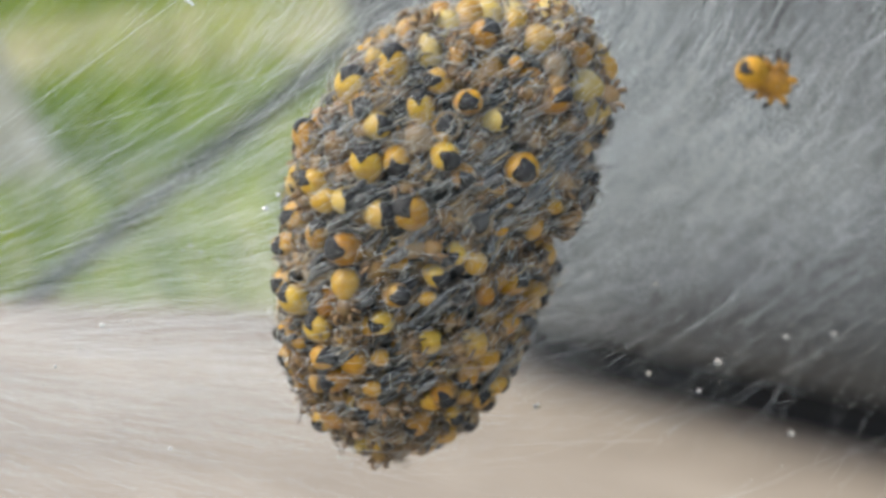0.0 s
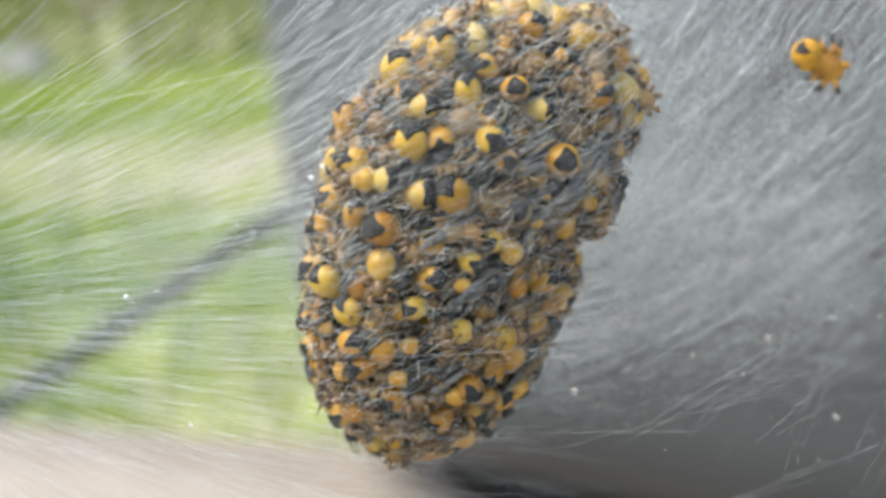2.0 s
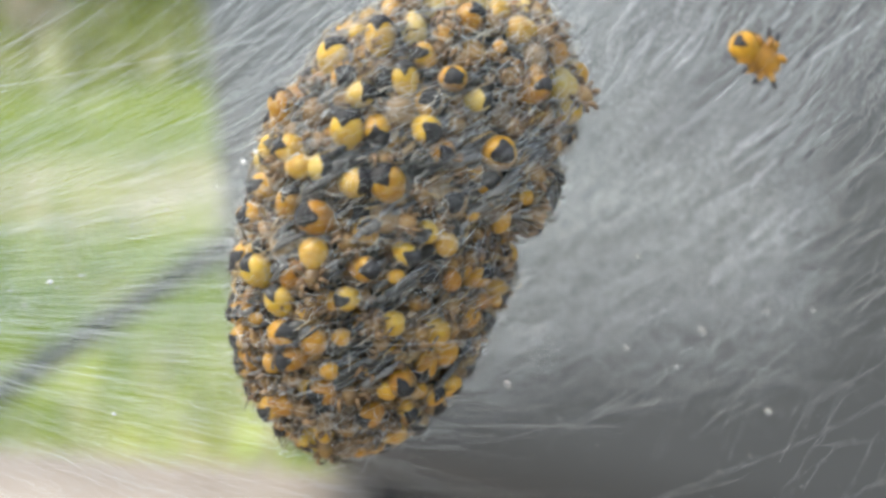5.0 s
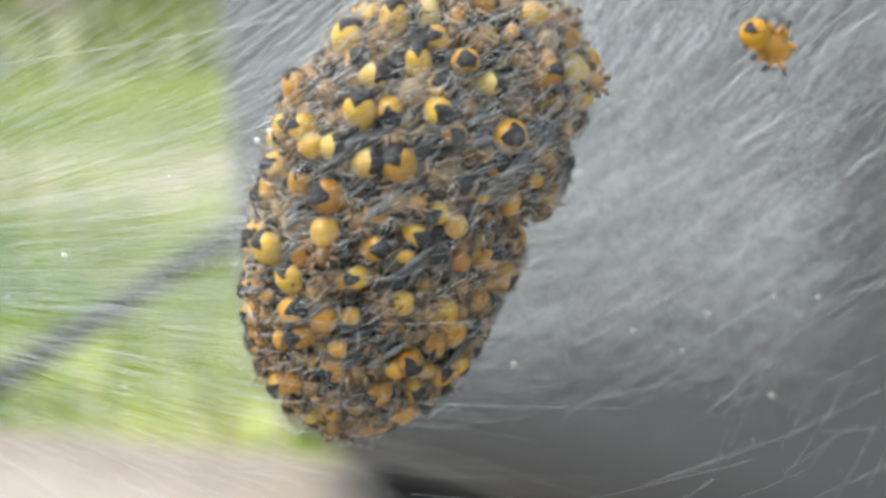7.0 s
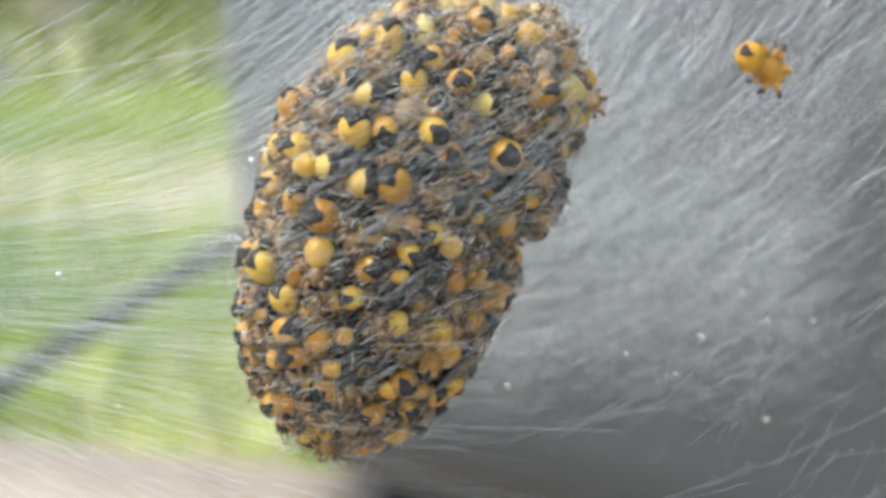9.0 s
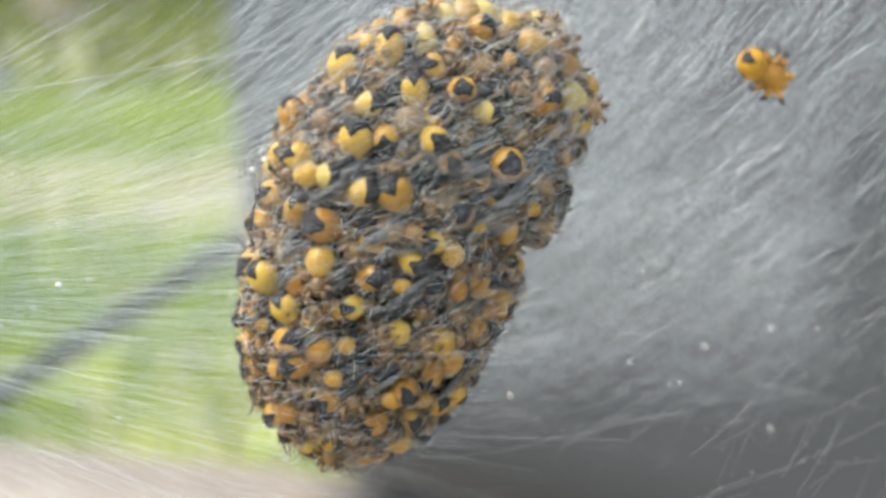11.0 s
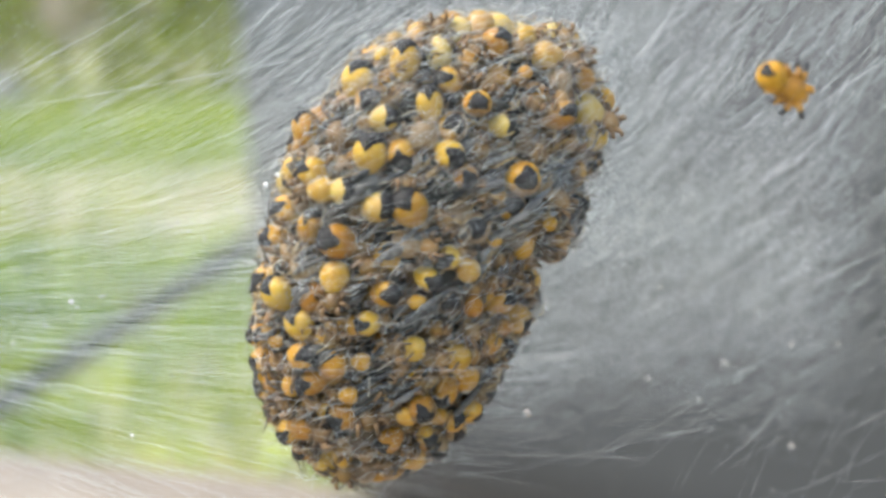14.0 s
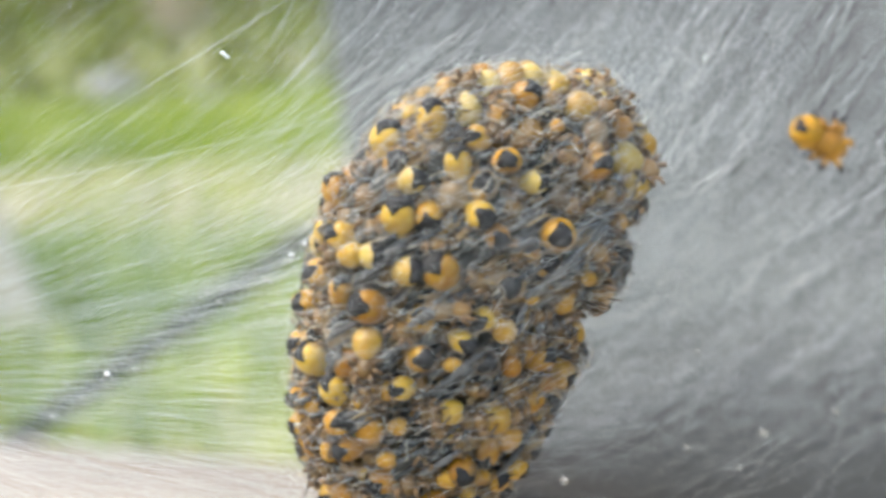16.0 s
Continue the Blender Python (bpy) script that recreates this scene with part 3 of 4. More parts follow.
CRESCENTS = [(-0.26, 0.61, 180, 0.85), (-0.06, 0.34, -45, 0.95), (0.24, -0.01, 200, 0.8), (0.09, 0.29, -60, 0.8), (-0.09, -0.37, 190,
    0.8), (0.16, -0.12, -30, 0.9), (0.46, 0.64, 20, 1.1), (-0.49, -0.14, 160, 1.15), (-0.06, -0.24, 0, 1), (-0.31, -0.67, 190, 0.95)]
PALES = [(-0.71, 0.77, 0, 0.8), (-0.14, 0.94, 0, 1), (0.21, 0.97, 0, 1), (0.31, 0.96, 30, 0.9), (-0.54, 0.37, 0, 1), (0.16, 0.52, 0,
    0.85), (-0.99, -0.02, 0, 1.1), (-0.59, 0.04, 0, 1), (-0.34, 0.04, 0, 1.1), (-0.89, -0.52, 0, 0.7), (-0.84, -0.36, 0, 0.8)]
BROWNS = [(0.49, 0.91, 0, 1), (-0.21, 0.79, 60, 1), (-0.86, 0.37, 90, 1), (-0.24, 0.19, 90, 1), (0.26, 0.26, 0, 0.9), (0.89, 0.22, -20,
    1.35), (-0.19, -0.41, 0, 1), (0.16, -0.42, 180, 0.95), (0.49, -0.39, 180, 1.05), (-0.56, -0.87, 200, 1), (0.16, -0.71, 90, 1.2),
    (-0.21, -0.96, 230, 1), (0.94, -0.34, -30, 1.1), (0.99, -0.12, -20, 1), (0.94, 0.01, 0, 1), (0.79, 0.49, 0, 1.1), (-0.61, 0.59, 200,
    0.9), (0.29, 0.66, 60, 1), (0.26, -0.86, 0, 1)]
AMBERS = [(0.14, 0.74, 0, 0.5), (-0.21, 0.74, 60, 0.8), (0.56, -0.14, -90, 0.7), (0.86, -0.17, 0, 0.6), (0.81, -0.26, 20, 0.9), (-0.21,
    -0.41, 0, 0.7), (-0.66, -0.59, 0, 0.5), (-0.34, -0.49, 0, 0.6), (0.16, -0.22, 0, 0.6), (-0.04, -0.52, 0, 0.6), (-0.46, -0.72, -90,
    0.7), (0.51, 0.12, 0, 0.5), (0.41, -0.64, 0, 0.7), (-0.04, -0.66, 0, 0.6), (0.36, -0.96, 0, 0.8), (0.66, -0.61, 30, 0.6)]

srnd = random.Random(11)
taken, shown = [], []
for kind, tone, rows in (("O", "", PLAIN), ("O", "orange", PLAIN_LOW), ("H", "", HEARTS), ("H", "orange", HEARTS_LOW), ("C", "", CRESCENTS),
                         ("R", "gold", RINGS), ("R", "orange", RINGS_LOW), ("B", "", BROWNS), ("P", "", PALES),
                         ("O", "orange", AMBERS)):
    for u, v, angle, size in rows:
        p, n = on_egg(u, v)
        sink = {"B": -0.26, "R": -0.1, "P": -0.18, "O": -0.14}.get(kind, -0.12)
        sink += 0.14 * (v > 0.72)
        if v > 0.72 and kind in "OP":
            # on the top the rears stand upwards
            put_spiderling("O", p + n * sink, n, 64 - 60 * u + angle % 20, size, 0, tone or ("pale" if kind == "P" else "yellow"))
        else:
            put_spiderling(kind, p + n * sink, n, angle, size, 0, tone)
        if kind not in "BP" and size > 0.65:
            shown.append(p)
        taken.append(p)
tries = 0
while len(taken) < 355 and tries < 40000:
    tries += 1
    d = Vector((srnd.gauss(0, 1), srnd.gauss(0, 1), srnd.gauss(0, 1))).normalized()
    p, n = round_to_egg(d)
    gap = 1.35 if n.y > 0.15 else 0.98
    low = (p - CENTRE).dot(LONG) < -3.2
    if any((p - q).length < gap * (0.88 if low else 1) for q in taken):
        continue
    kind = srnd.choice("HRBBOP" if not low else "HBBBOO")
    tone = srnd.choice(("grey", "grey", "grey", "orange") if not low else ("orange", "orange", "grey", "grey"))
    if kind in "HRC" and not low:
        tone = srnd.choice(("grey", "orange", "orange"))
    sink = srnd.uniform(-0.6, -0.35) if abs(n.y) > 0.4 else srnd.uniform(-0.5, -0.3)
    if p.x < CENTRE.x - 2.5 and n.y > -0.45:
        kind, tone = srnd.choice("HRRC"), srnd.choice(("yellow", "gold", "orange"))
    if n.y > 0.15:
        kind, tone = srnd.choice("HHOBRC"), srnd.choice(("yellow", "yellow", "orange", "grey"))
    sink += 0.12 * low
    if (p - CENTRE).dot(LONG) > 6.0 and n.y < 0.3:
        kind, tone, sink = "O", srnd.choice(("pale", "pale", "yellow") if p.x < CENTRE.x + 4.5 else ("orange", "orange", "pale", "grey")), srnd.uniform(-0.3, -0.12)
    if kind == "B" and abs(n.y) < 0.45:
        kind = "R"
    # round the rim the rears point outwards
    angle = math.degrees(math.atan2(n.z, n.x)) + srnd.gauss(0, 25) if abs(n.y) < 0.5 else srnd.uniform(0, 360)
    put_spiderling(kind, p + n * sink, n, angle, srnd.uniform(0.92, 1.12), 0, tone)
    taken.append(p)

lone = spiderling("gold", 3, False, 1.45)
lone.children[0].scale = (0.84, 0.8, 0.84)
for piece in lone.children:
    for mark in piece.children:
        mark.data = patch_mesh(False, 30, 76, 8, 1.0, 1)
    if piece.name.startswith("cephalothorax"):
        piece.data = LONE_HEAD
        tagged(piece, "orange head drawn in between the legs")
tagged(lone, "lone orange spiderling resting on the silk sheet", "spider", "spiderlings in the cluster")
lone_turn = TURN @ frame_of(Vector((-0.42, -0.88, 0.22)), Vector((0.78, -0.35, -0.45))) @ PATCH_AXIS.transposed()
lone.matrix_basis = Matrix.LocRotScale(place((9.76, -5.0, 5.16)), lone_turn.to_quaternion(), (1.0, 1.0, 1.0))


# ---- the dark tangle inside the ball, of folded legs and silk ----
def tangle():
    rnd = random.Random(31)
    warm_v, warm_f = [], []
    bm = egg_bm(1, 1, 1, (0, 0, 0), 40, 28)
    for v in bm.verts:
        d = v.co.normalized()
        p, n = round_to_egg(d, 0.74)
        p += n * 0.25 * noise.noise(p * 1.3)
        v.co = place(p)
    core = mesh_from("tangle", bm, TANGLE)
    verts = [v.co.copy() for v in core.vertices]
    faces = [tuple(f.vertices) for f in core.polygons]
    bpy.data.meshes.remove(core)
    for k in range(1250):
        d = Vector((rnd.gauss(0, 1), rnd.gauss(0, 1), rnd.gauss(0, 1))).normalized()
        p, n = round_to_egg(d, 1.0)
        low = d.z < -0.5
        if low and rnd.random() < 0.5:
            continue
        warm = rnd.random() < (0.55 if low or d.z > 0.5 else 0.3)
        a = radians(rnd.gauss(27, 9 if k % 5 else 40))
        size = rnd.uniform(0.7, 2.4)
        width = rnd.randint(2, 5)
        height = rnd.uniform(0.80, 0.93)
        # thick bundles of dark legs drawn out along the slope of the web
        big = k < 400 and -0.6 < d.z < 0.42 and d.x > -0.7 and d.y < 0.1
        if big:
            a, size, width, height, warm = radians(rnd.gauss(27, 4)), rnd.uniform(1.8, 4.0), rnd.randint(1, 3), rnd.uniform(0.96, 1.015), False
        near = [o for o in shown if (o - p).length < 2.2]
        for q in range(width):
            pts, rad = [], []
            r = (rnd.uniform(0.10, 0.17) if big else rnd.uniform(0.04, 0.09)) * MM
            across = (q - width / 2) * (0.27 if big else 0.16)
            from_s, ph = rnd.uniform(-0.4, 0.4), rnd.uniform(0, 9)
            b = a + radians(rnd.gauss(0, 4 if big else 11))
            long = size * rnd.uniform(0.5, 1.1)
            up = height + rnd.uniform(-0.03, 0.025)
            for i in range(7):
                s = (i / 6 - 0.5) * long + from_s
                w = p + Vector((math.cos(b), 0, math.sin(b))) * s + Vector((-math.sin(b), 0, math.cos(b))) * (across + 0.022 * math.sin(i * 1.3 + ph))
                e = w - CENTRE
                aside = e.dot(WIDE)
                e = Vector((aside / HALF[0], (e.y - 0.25 * aside) / HALF[1], e.dot(LONG) / HALF[2]))
                c, m = round_to_egg(e, up)
                c += m * 0.05 * math.sin(i * 1.7 + ph)
                if any((c - o).length < (0.6 if big else 0.52) for o in near):
                    break
                pts.append(place(c))
                rad.append(r * (0.7, 1.15, 0.75, 1.1, 0.7, 0.6, 0.25)[i])
            if len(pts) > 2:
                tube(warm_v if warm else verts, warm_f if warm else faces, pts, rad, 6)
    tagged(new("leg_tangle", raw_mesh("leg_tangle", warm_v, warm_f, BROWN_LEG)), "translucent brown legs folded together in the cluster", "spider cluster", kind="stuff")
    return tagged(new("leg_tangle", raw_mesh("leg_tangle", verts, faces, TANGLE)), "dense dark grey tangle of folded legs inside the cluster", "spider cluster", kind="stuff")


tangle()


def loose_legs():
    """Thin pale leg ends and moulted skins that lie over the ball."""
    rnd = random.Random(33)
    verts, faces, amber_v, amber_f = [], [], [], []
    for k in range(3000):
        d = Vector((rnd.gauss(-0.15, 1), rnd.gauss(0, 1), rnd.gauss(0.15, 1))).normalized()
        p, n = round_to_egg(d, rnd.uniform(0.97, 1.06))
        if d.z < -0.55 and rnd.random() < 0.65:
            continue
        a = radians(rnd.gauss(26, 30))
        t = Vector((math.cos(a), rnd.gauss(0, 0.4), math.sin(a)))
        t = (t - n * t.dot(n) * 0.85).normalized()
        size = rnd.uniform(0.3, 1.0)
        side = n.cross(t) * rnd.gauss(0, 0.12) * size * 2
        pts = [place(p - t * size * 0.5), place(p + side * 0.8 + n * 0.05), place(p + t * size * 0.25 + side), place(p + t * size * 0.5 - n * 0.1)]
        r = rnd.uniform(0.007, 0.022) * MM
        tube(amber_v if k % 5 < 2 else verts, amber_f if k % 5 < 2 else faces, pts, [r, r, r * 0.75, r * 0.4], 4)
    # dark legs laid over the bodies and reaching out round the rim
    dark_v, dark_f = [], []
    for k in range(380):
        d = Vector((rnd.gauss(0, 1), rnd.gauss(-0.2, 0.8), rnd.gauss(0, 1))).normalized()
        p, n = round_to_egg(d, rnd.uniform(0.985, 1.03))
        a = radians(rnd.gauss(27, 35))
        t = Vector((math.cos(a), rnd.gauss(0, 0.3), math.sin(a)))
        t = (t - n * t.dot(n) * 0.9).normalized()
        if abs(n.y) < 0.55:
            t = (t * 0.7 + n * rnd.uniform(0.2, 0.9)).normalized()
        size = rnd.uniform(0.5, 1.15)
        bow = n.cross(t).normalized() * rnd.choice((-1, 1)) * rnd.uniform(0.1, 0.3) * size
        pts = [place(p + t * size * (i / 5 - 0.4) + bow * (1 - (i / 2.5 - 1) ** 2) + n * 0.07 * math.sin(i * 1.2)) for i in range(6)]
        r = rnd.uniform(0.026, 0.05) * MM
        tube(dark_v, dark_f, pts, [r * w for w in (0.9, 1.1, 0.85, 1.0, 0.7, 0.3)], 5)
    tagged(new("loose_legs", raw_mesh("loose_legs", dark_v, dark_f, LEG)), "dark bent legs laid over the bodies of the cluster", "spider cluster", kind="stuff")
    tagged(new("loose_legs", raw_mesh("loose_legs", amber_v, amber_f, AMBER_LEG)), "fine amber leg ends lying over the cluster", "spider cluster", kind="stuff")
    return tagged(new("loose_legs", raw_mesh("loose_legs", verts, faces, PALE_LEG)), "fine pale leg ends and shed skins over the cluster", "spider cluster", kind="stuff")


loose_legs()


# ---- silk ----
def flow(x, z):
    """The way the threads run at a place of the sheet, in degrees above the level."""
    left = math.degrees(math.atan2(z + 1.5, x + 27.0)) * 0.95 + 3
    left += 18 * min(1, max(0, (x + 13) / 6)) * min(1, max(0, z / 4))
    right = 24 + 1.9 * (z + 8)
    k = min(1, max(0, (x + 4) / 8))
    return left * (1 - k) + right * k


def strand(verts, faces, rnd, start, length, radius, wander, depth_drift, steps, lean, kink=2.0):
    x, y, z = start
    pts = []
    off = rnd.gauss(0, wander * 0.7) + lean
    ph = rnd.uniform(0, 100)
    step = length / steps
    course = flow(x, z)
    for i in range(steps + 1):
        pts.append(place((x, y, z)))
        a = radians(0.75 * course + 0.25 * flow(x, z) + off + rnd.gauss(0, kink) + wander * 0.8 * noise.noise((i * 0.14, ph, 0)))
        x += math.cos(a) * step
        z += math.sin(a) * step
        y += depth_drift * step + rnd.gauss(0, 0.02) * step
    tube(verts, faces, pts, [radius * MM] * len(pts), 3, False)


def sheet_depth(x):
    return -2.6 - 0.22 * max(0, x) - 0.05 * max(0, -x)


def silk_layer(name, label, count, seed, spread, depth, lengths, radii, wander, split=0.0, thick=lambda x, z: 1.0, kink=0.0, lean=0.0):
    """One layer of the web."""
    rnd = random.Random(seed)
    verts, faces = [], []
    made = 0
    while made < count:
        x, z = rnd.uniform(*spread[0]), rnd.uniform(*spread[1])
        if rnd.random() > thick(x, z):
            continue
        y = depth(x, rnd)
        size = rnd.uniform(*lengths)
        made += 1
        strand(verts, faces, rnd, (x, y, z), size, rnd.uniform(*radii), wander, rnd.gauss(0, 0.05), max(6, int(size * 2.2)), lean + rnd.choice((-split, split)), kink or (9.0 if split else 2.5))
    return tagged(new(name, raw_mesh(name, verts, faces, SILK)), label, "spider web", kind="stuff")


silk_layer("spider_web", "fine white silk threads spread before the cluster", 105, 41, ((-20, 14), (-11, 3)),
           lambda x, r: sheet_depth(x) + r.gauss(0, 0.8), (3, 11), (0.0012, 0.0026), 7)
silk_layer("spider_web", "dense white silk sheet beside and behind the cluster", 700, 42, ((-4, 18), (-9, 11)),
           lambda x, r: sheet_depth(x) + 2.5 + abs(r.gauss(0, 5.0)) if x > 4 + r.uniform(0, 3) else r.uniform(4, 13), (1.5, 6.5), (0.0008, 0.0024), 7, 7,
           lambda x, z: 0.01 + 0.99 * min(1, max(0, (z + 3.0 - 0.12 * x) / 9)) ** 1.5, 2.0)
silk_layer("spider_web", "straight fine silk threads crossing the sheet", 380, 47, ((1, 17), (-10, 9)),
           lambda x, r: sheet_depth(x) + abs(r.gauss(0, 3.0)) if x > 4 + r.uniform(0, 3) else r.uniform(5, 13), (1.5, 5.5), (0.0010, 0.0022), 12, 8,
           lambda x, z: 0.03 + 0.97 * min(1, max(0, (z + 3.5) / 9)), 2.5)
silk_layer("spider_web", "sparse silk threads below the cluster", 8, 45, ((-6, 18), (-13, -2)),
           lambda x, r: (sheet_depth(x) + 1.5 + abs(r.gauss(0, 4.5))) if x > 2 else r.uniform(7, 14), (3, 11), (0.0010, 0.0022), 22, 0.0, lambda x, z: 1.0, 1.0)
silk_layer("spider_web", "long slanting silk threads running to the cluster", 520, 43, ((-22, -6), (-10, 3.5)),
           lambda x, r: r.gauss(3.0, 4.0), (3, 14), (0.0012, 0.0034), 5, 0.0, lambda x, z: min(1, max(0.03, (z + 7) / 4)), 0.9)
silk_layer("spider_web", "short silk threads at the edge of the sheet", 520, 46, ((-9, -3), (-1, 10)),
           lambda x, r: r.uniform(-1, 6), (1.2, 5.0), (0.0014, 0.0042), 7, 5, lambda x, z: 1.0, 2.0)
silk_layer("spider_web", "bright tufts of silk beside the top of the cluster", 190, 48, ((1.5, 13), (0, 10)),
           lambda x, r: sheet_depth(x) + 0.6 + abs(r.gauss(0, 1.6)) if x > 4.5 + r.uniform(0, 2) else r.uniform(3, 8), (0.5, 2.2), (0.0018, 0.0042), 9, 9,
           lambda x, z: max(0.1, 1 - abs(x - 5) / 9), 3.0)
silk_layer("spider_web", "soft background haze of crossing silk threads", 60, 44, ((-34, 4), (-16, 2)),
           lambda x, r: r.uniform(14, 48), (8, 24), (0.002, 0.0045), 12)


silk_layer("spider_web", "fine steep silk threads hanging beside the cluster", 75, 49, ((2, 15), (-9, 1)),
           lambda x, r: sheet_depth(x) + 0.5 + abs(r.gauss(0, 2.0)) if x > 5 else r.uniform(5, 12), (2.0, 7.0), (0.0008, 0.0015), 6, 0.0, lambda x, z: 1.0, 1.0, 38)


def ramp(value, bare, full, least):
    """From least at bare to one at full."""
    return least + (1 - least) * min(1, max(0, (value - bare) / (full - bare)))


def streak(x, z):
    """The finest silk lies in slanting streaks."""
    return min(1, max(0.3, 0.7 + 0.5 * noise.noise((x * 0.25 + z * 0.12, 3.0, z * 0.75 - x * 0.45))))


silk_layer("silk_haze", "milky haze of the finest silk behind the cluster", 7200, 71, ((-12, 17), (-9, 11)),
           lambda x, r: 15.5 - 0.1 * x + r.gauss(0, 2.0), (2.5, 7.0), (0.0005, 0.0012), 8, 6,
           lambda x, z: streak(x, z) * ramp(x, -12, -1, 0.12) * ramp(x, 13, 4, 0.25) * ramp(z, -3, 3, 0.06) * ramp(z, 8, 2, 0.42), 1.5)
silk_layer("silk_haze", "smooth milky veil of the finest silk below the cluster", 4100, 75, ((-6, 19), (-10, 3)),
           lambda x, r: 27.0 - 0.1 * x + r.gauss(0, 3.0), (2.5, 7.0), (0.0008, 0.0016), 30, 25,
           lambda x, z: ramp(z, -10, -4.5, 0.0) * ramp(z, 2, -2, 0.25), 1.5)
silk_layer("silk_haze", "thin veil of the finest silk before the cluster", 1700, 72, ((-22, 16), (-9, 11)),
           lambda x, r: sheet_depth(x) - 0.3 + r.gauss(0, 0.4), (2.0, 8.0), (0.0008, 0.0014), 9, 6,
           lambda x, z: ramp(z, -6, 3, 0.03) * ramp(x, 9, -2, 0.5), 1.2)
silk_layer("silk_haze", "streaks of the finest silk rising beside the cluster", 420, 73, ((2.5, 18), (-6, 11)),
           lambda x, r: sheet_depth(x) + 5.0 + r.gauss(0, 1.0), (1.2, 4.5), (0.0010, 0.0018), 8, 8,
           lambda x, z: streak(x, z) * ramp(z, -6, 6, 0.0), 2.0)
silk_layer("silk_haze", "milky haze of the finest silk between the cluster and the lawn", 2350, 74, ((-26, -5), (-12, 6)),
           lambda x, r: 5.0 + 0.1 * x + r.gauss(0, 0.6), (3.0, 12.0), (0.0010, 0.0021), 5, 3,
           lambda x, z: streak(x, z) * ramp(z, 6, 0, 0.0) * ramp(z, -8, -3.5, 0.04) * ramp(x, -5, -8, 0.0), 1.0)


def ball_silk():
    rnd = random.Random(51)
    verts, faces = [], []
    for k in range(3400):
        d = Vector((rnd.gauss(-0.1, 1), rnd.gauss(0, 1), rnd.gauss(0.1, 1))).normalized()
        if -0.7 < d.z < 0.3 and d.x > -0.6 and rnd.random() < 0.55:
            continue
        side = -1 if d.y < 0 else 1
        a = radians(rnd.gauss(27, 13 if k % 4 else 45))
        du, dv = math.cos(a - radians(-25.7)) / HALF[0], math.sin(a - radians(-25.7)) / HALF[2]
        size = rnd.uniform(0.8, 3.2) if k % 7 else rnd.uniform(3.0, 6.0)
        lift = rnd.uniform(1.0, 1.10)
        pts = []
        for i in range(8):
            s = (i / 7 - 0.5) * size
            u, v = d.x + du * s + rnd.gauss(0, 0.006), d.z + dv * s + rnd.gauss(0, 0.0035)
            if u * u + v * v > 0.98:
                break
            pts.append(place(on_egg(u, v, side, lift + 0.02 * noise.noise((i * 0.7, k, 0)))[0]))
        if len(pts) > 2:
            tube(verts, faces, pts, [(rnd.uniform(0.0012, 0.0035) if k % 6 else rnd.uniform(0.003, 0.006)) * MM] * len(pts), 3, False)
    return tagged(new("silk_wrap", raw_mesh("silk_wrap", verts, faces, SILK)), "thin white silk threads wrapped round the cluster", "spider web", kind="stuff")


ball_silk()


def silk_specks():
    """Short pale wisps of silk that cling to legs and bodies."""
    rnd = random.Random(52)
    verts, faces = [], []
    for k in range(1500):
        d = Vector((rnd.gauss(-0.35, 1), rnd.gauss(-0.2, 1), rnd.gauss(0.3, 1))).normalized()
        p, n = round_to_egg(d, rnd.uniform(0.98, 1.1))
        a = radians(rnd.gauss(26, 40))
        t = Vector((math.cos(a), rnd.gauss(0, 0.3), math.sin(a)))
        size = rnd.uniform(0.08, 0.3)
        bend = n.cross(t) * rnd.gauss(0, 0.6) * size
        r = rnd.uniform(0.004, 0.012) * MM
        tube(verts, faces, [place(p - t * size), place(p + bend), place(p + t * size)], [r * 0.5, r, r * 0.4], 4)
    return tagged(new("silk_wisps", raw_mesh("silk_wisps", verts, faces, SILK)), "short pale wisps of silk clinging to the cluster", "spider web", kind="stuff")


silk_specks()


def anchor_thread(a, b, r):
    verts, faces = [], []
    pts = [place(Vector(a).lerp(Vector(b), i / 24) + Vector((0, 0, -0.15 * math.sin(math.pi * i / 24) + 0.02 * noise.noise((i * 0.5, a[2], 0))))) for i in range(25)]
    tube(verts, faces, pts, [r * MM] * 25, 5, True)
    return tagged(new("silk_thread", raw_mesh("silk_thread", verts, faces, SILK)), "single taut white silk thread", "silk thread", "anchor threads")


anchor_thread((-24, -1.0, 1.1), (-5, 0.0, 11.5), 0.008)
anchor_thread((-24, -1.0, 3.67), (-5, 0.5, 6.8), 0.007)


def fleck():
    """A curved white scrap of shed skin hanging in the threads."""
    verts, faces = [], []
    pts = [place(Vector((-9.38 + 0.36 * i / 6, 2.6, 9.45 - 0.16 * (i / 6) ** 2 + 0.05 * math.sin(i)))) for i in range(7)]
    tube(verts, faces, pts, [r * MM for r in (0.02, 0.05, 0.065, 0.07, 0.065, 0.05, 0.02)], 6)
    return tagged(new("skin_fleck", raw_mesh("skin_fleck", verts, faces, SILK)), "small curved white scrap of shed skin", "skin fleck")


fleck()


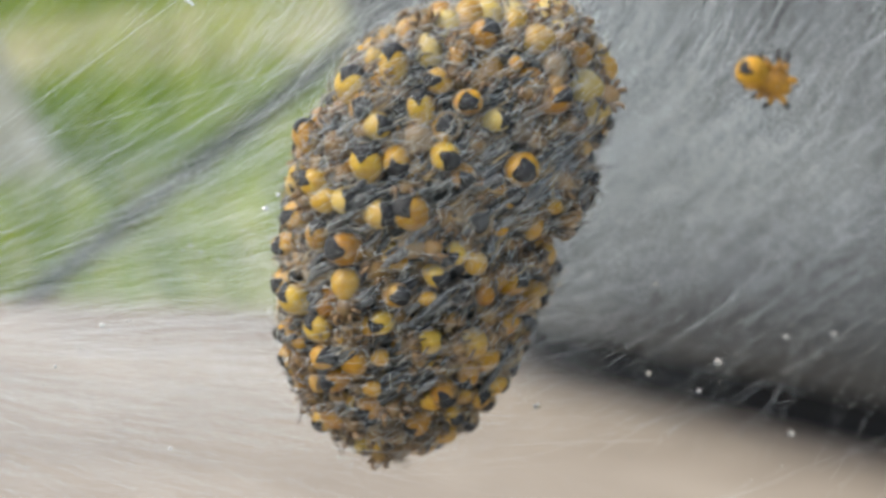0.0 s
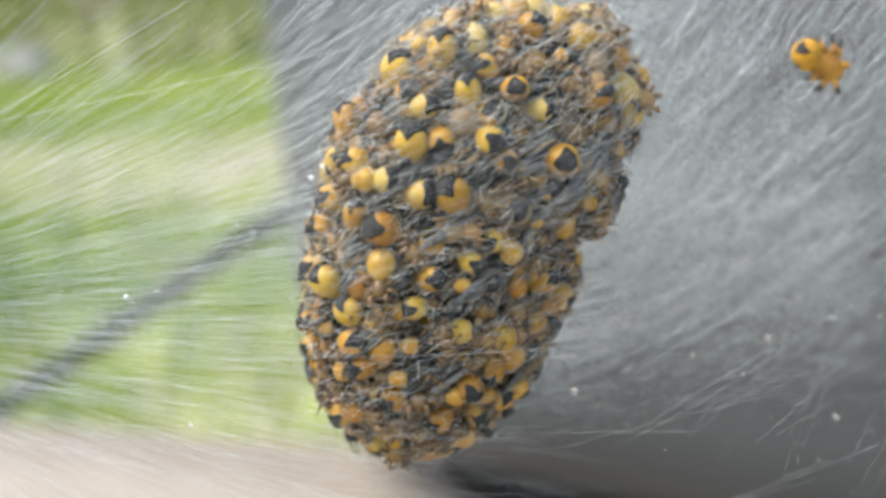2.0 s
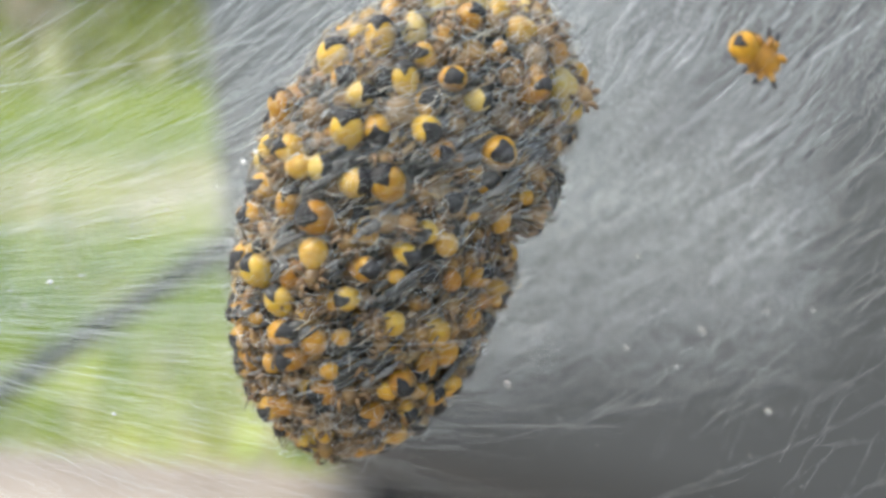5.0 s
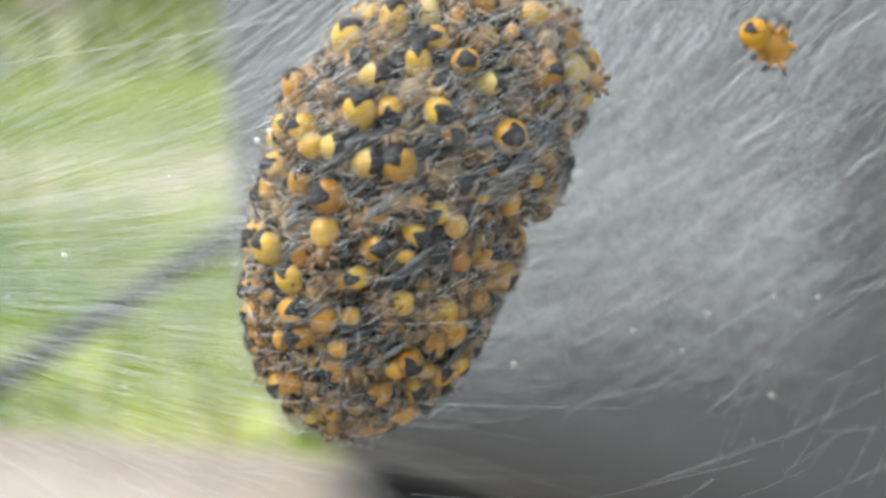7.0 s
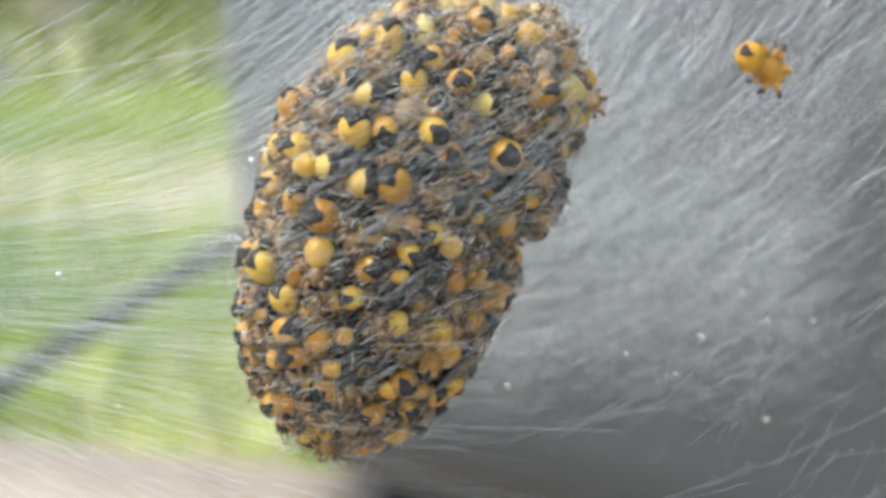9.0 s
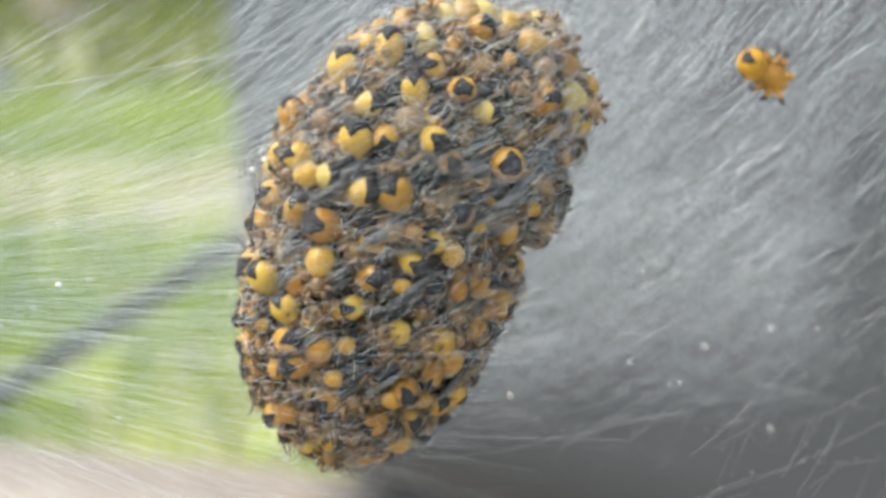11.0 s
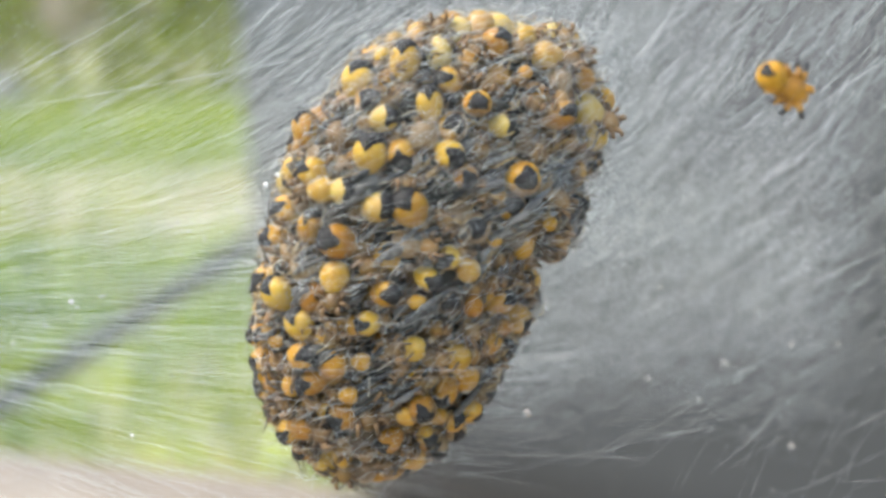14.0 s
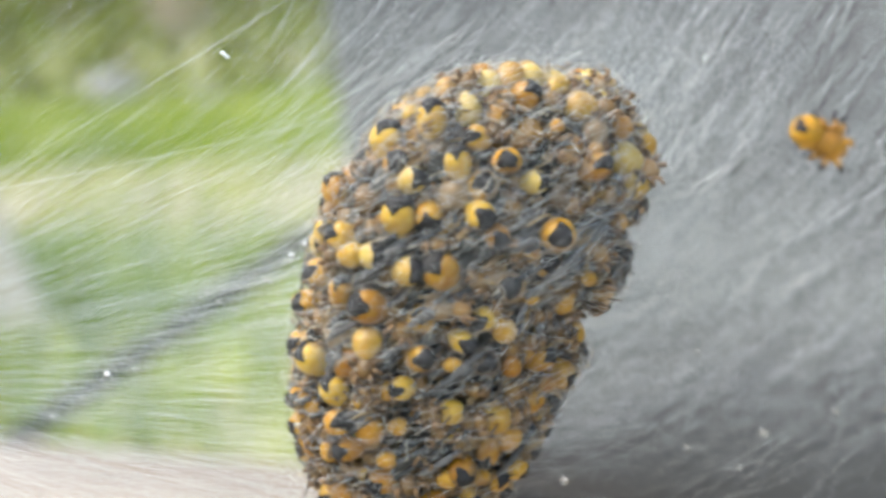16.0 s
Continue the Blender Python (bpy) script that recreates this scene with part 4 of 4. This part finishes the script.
# ---- dew and flecks on the web ----
def dew(x, y, z, r, mat=DEW):
    bm = bmesh.new()
    r *= 0.85
    bmesh.ops.create_icosphere(bm, subdivisions=3, radius=r * MM)
    for v in bm.verts:
        v.co.z *= 0.92 + 0.1 * noise.noise(v.co / (r * MM))
    ob = tagged(new("dew_drop", mesh_from("dew_drop", bm, mat)), "tiny clear dew drop caught on the silk", "dew drop", "dew drops on the web")
    ob.location = place((x, y, z))
    return ob


for row in ((-5.9, -2.9, 2.3, 0.12), (-5.6, -2.2, 2.65, 0.10), (7.9, -5.5, -3.1, 0.15), (2.3, -2.6, -4.9, 0.15), (5.9, -4.0, -3.7, 0.10),
            (7.4, -4.2, -4.3, 0.09), (10.0, -5.0, -5.6, 0.12), (-4.1, -2.4, -1.35, 0.10), (-12.4, -1.5, -1.4, 0.12), (-10.2, -2.5, -5.6, 0.08),
            (6.3, -4.0, -0.9, 0.09), (11.4, -5.0, -2.6, 0.10), (10.0, -5.0, -2.6, 0.11)):
    dew(*row, GLINT_DEW if row[0] < -5 else DEW)
drnd = random.Random(61)
for k in range(110):
    right = k % 3 == 0
    x = drnd.uniform(3, 14) if right else drnd.uniform(-15, -6)
    z = drnd.uniform(-8, 0) if right else drnd.uniform(-5, 4)
    dew(x, sheet_depth(x) + drnd.uniform(-0.5, 2.5), z, drnd.uniform(0.016, 0.045))


# a row of bright droplets along the lowest threads, and three on the ball's flank; their sparkle is painted white
for k in range(28):
    f = drnd.random()
    dew(-15.0 + 9.0 * f + drnd.gauss(0, 0.3), -2.0 + drnd.uniform(-0.4, 0.6), -3.3 + 5.6 * f + drnd.gauss(0, 0.35), drnd.uniform(0.03, 0.08), GLINT_DEW)
for row in ((-5.78, 0.3, 0.38, 0.08), (-4.25, -1.2, -1.45, 0.07), (-5.0, -0.2, -4.7, 0.07)):
    dew(*row, GLINT_DEW)


def motions():
    """The cord sways; the spiderlings rest."""
    sway = ((0.0, 16.5), (0.5, 10.25), (1.0, 4.0), (1.5, 4.5), (2.0, 5.5), (2.5, 4.5), (4.0, 1.75), (6.5, 1.5), (7.0, 1.5),
            (8.5, 2.5), (12.5, 4.5), (13.5, 5.5), (15.0, 5.5), (15.5, 7.5), (16.0, 13.5))
    walk(cord_thing, [(t, pose(0, 0, z * MM)) for t, z in sway])


motions()
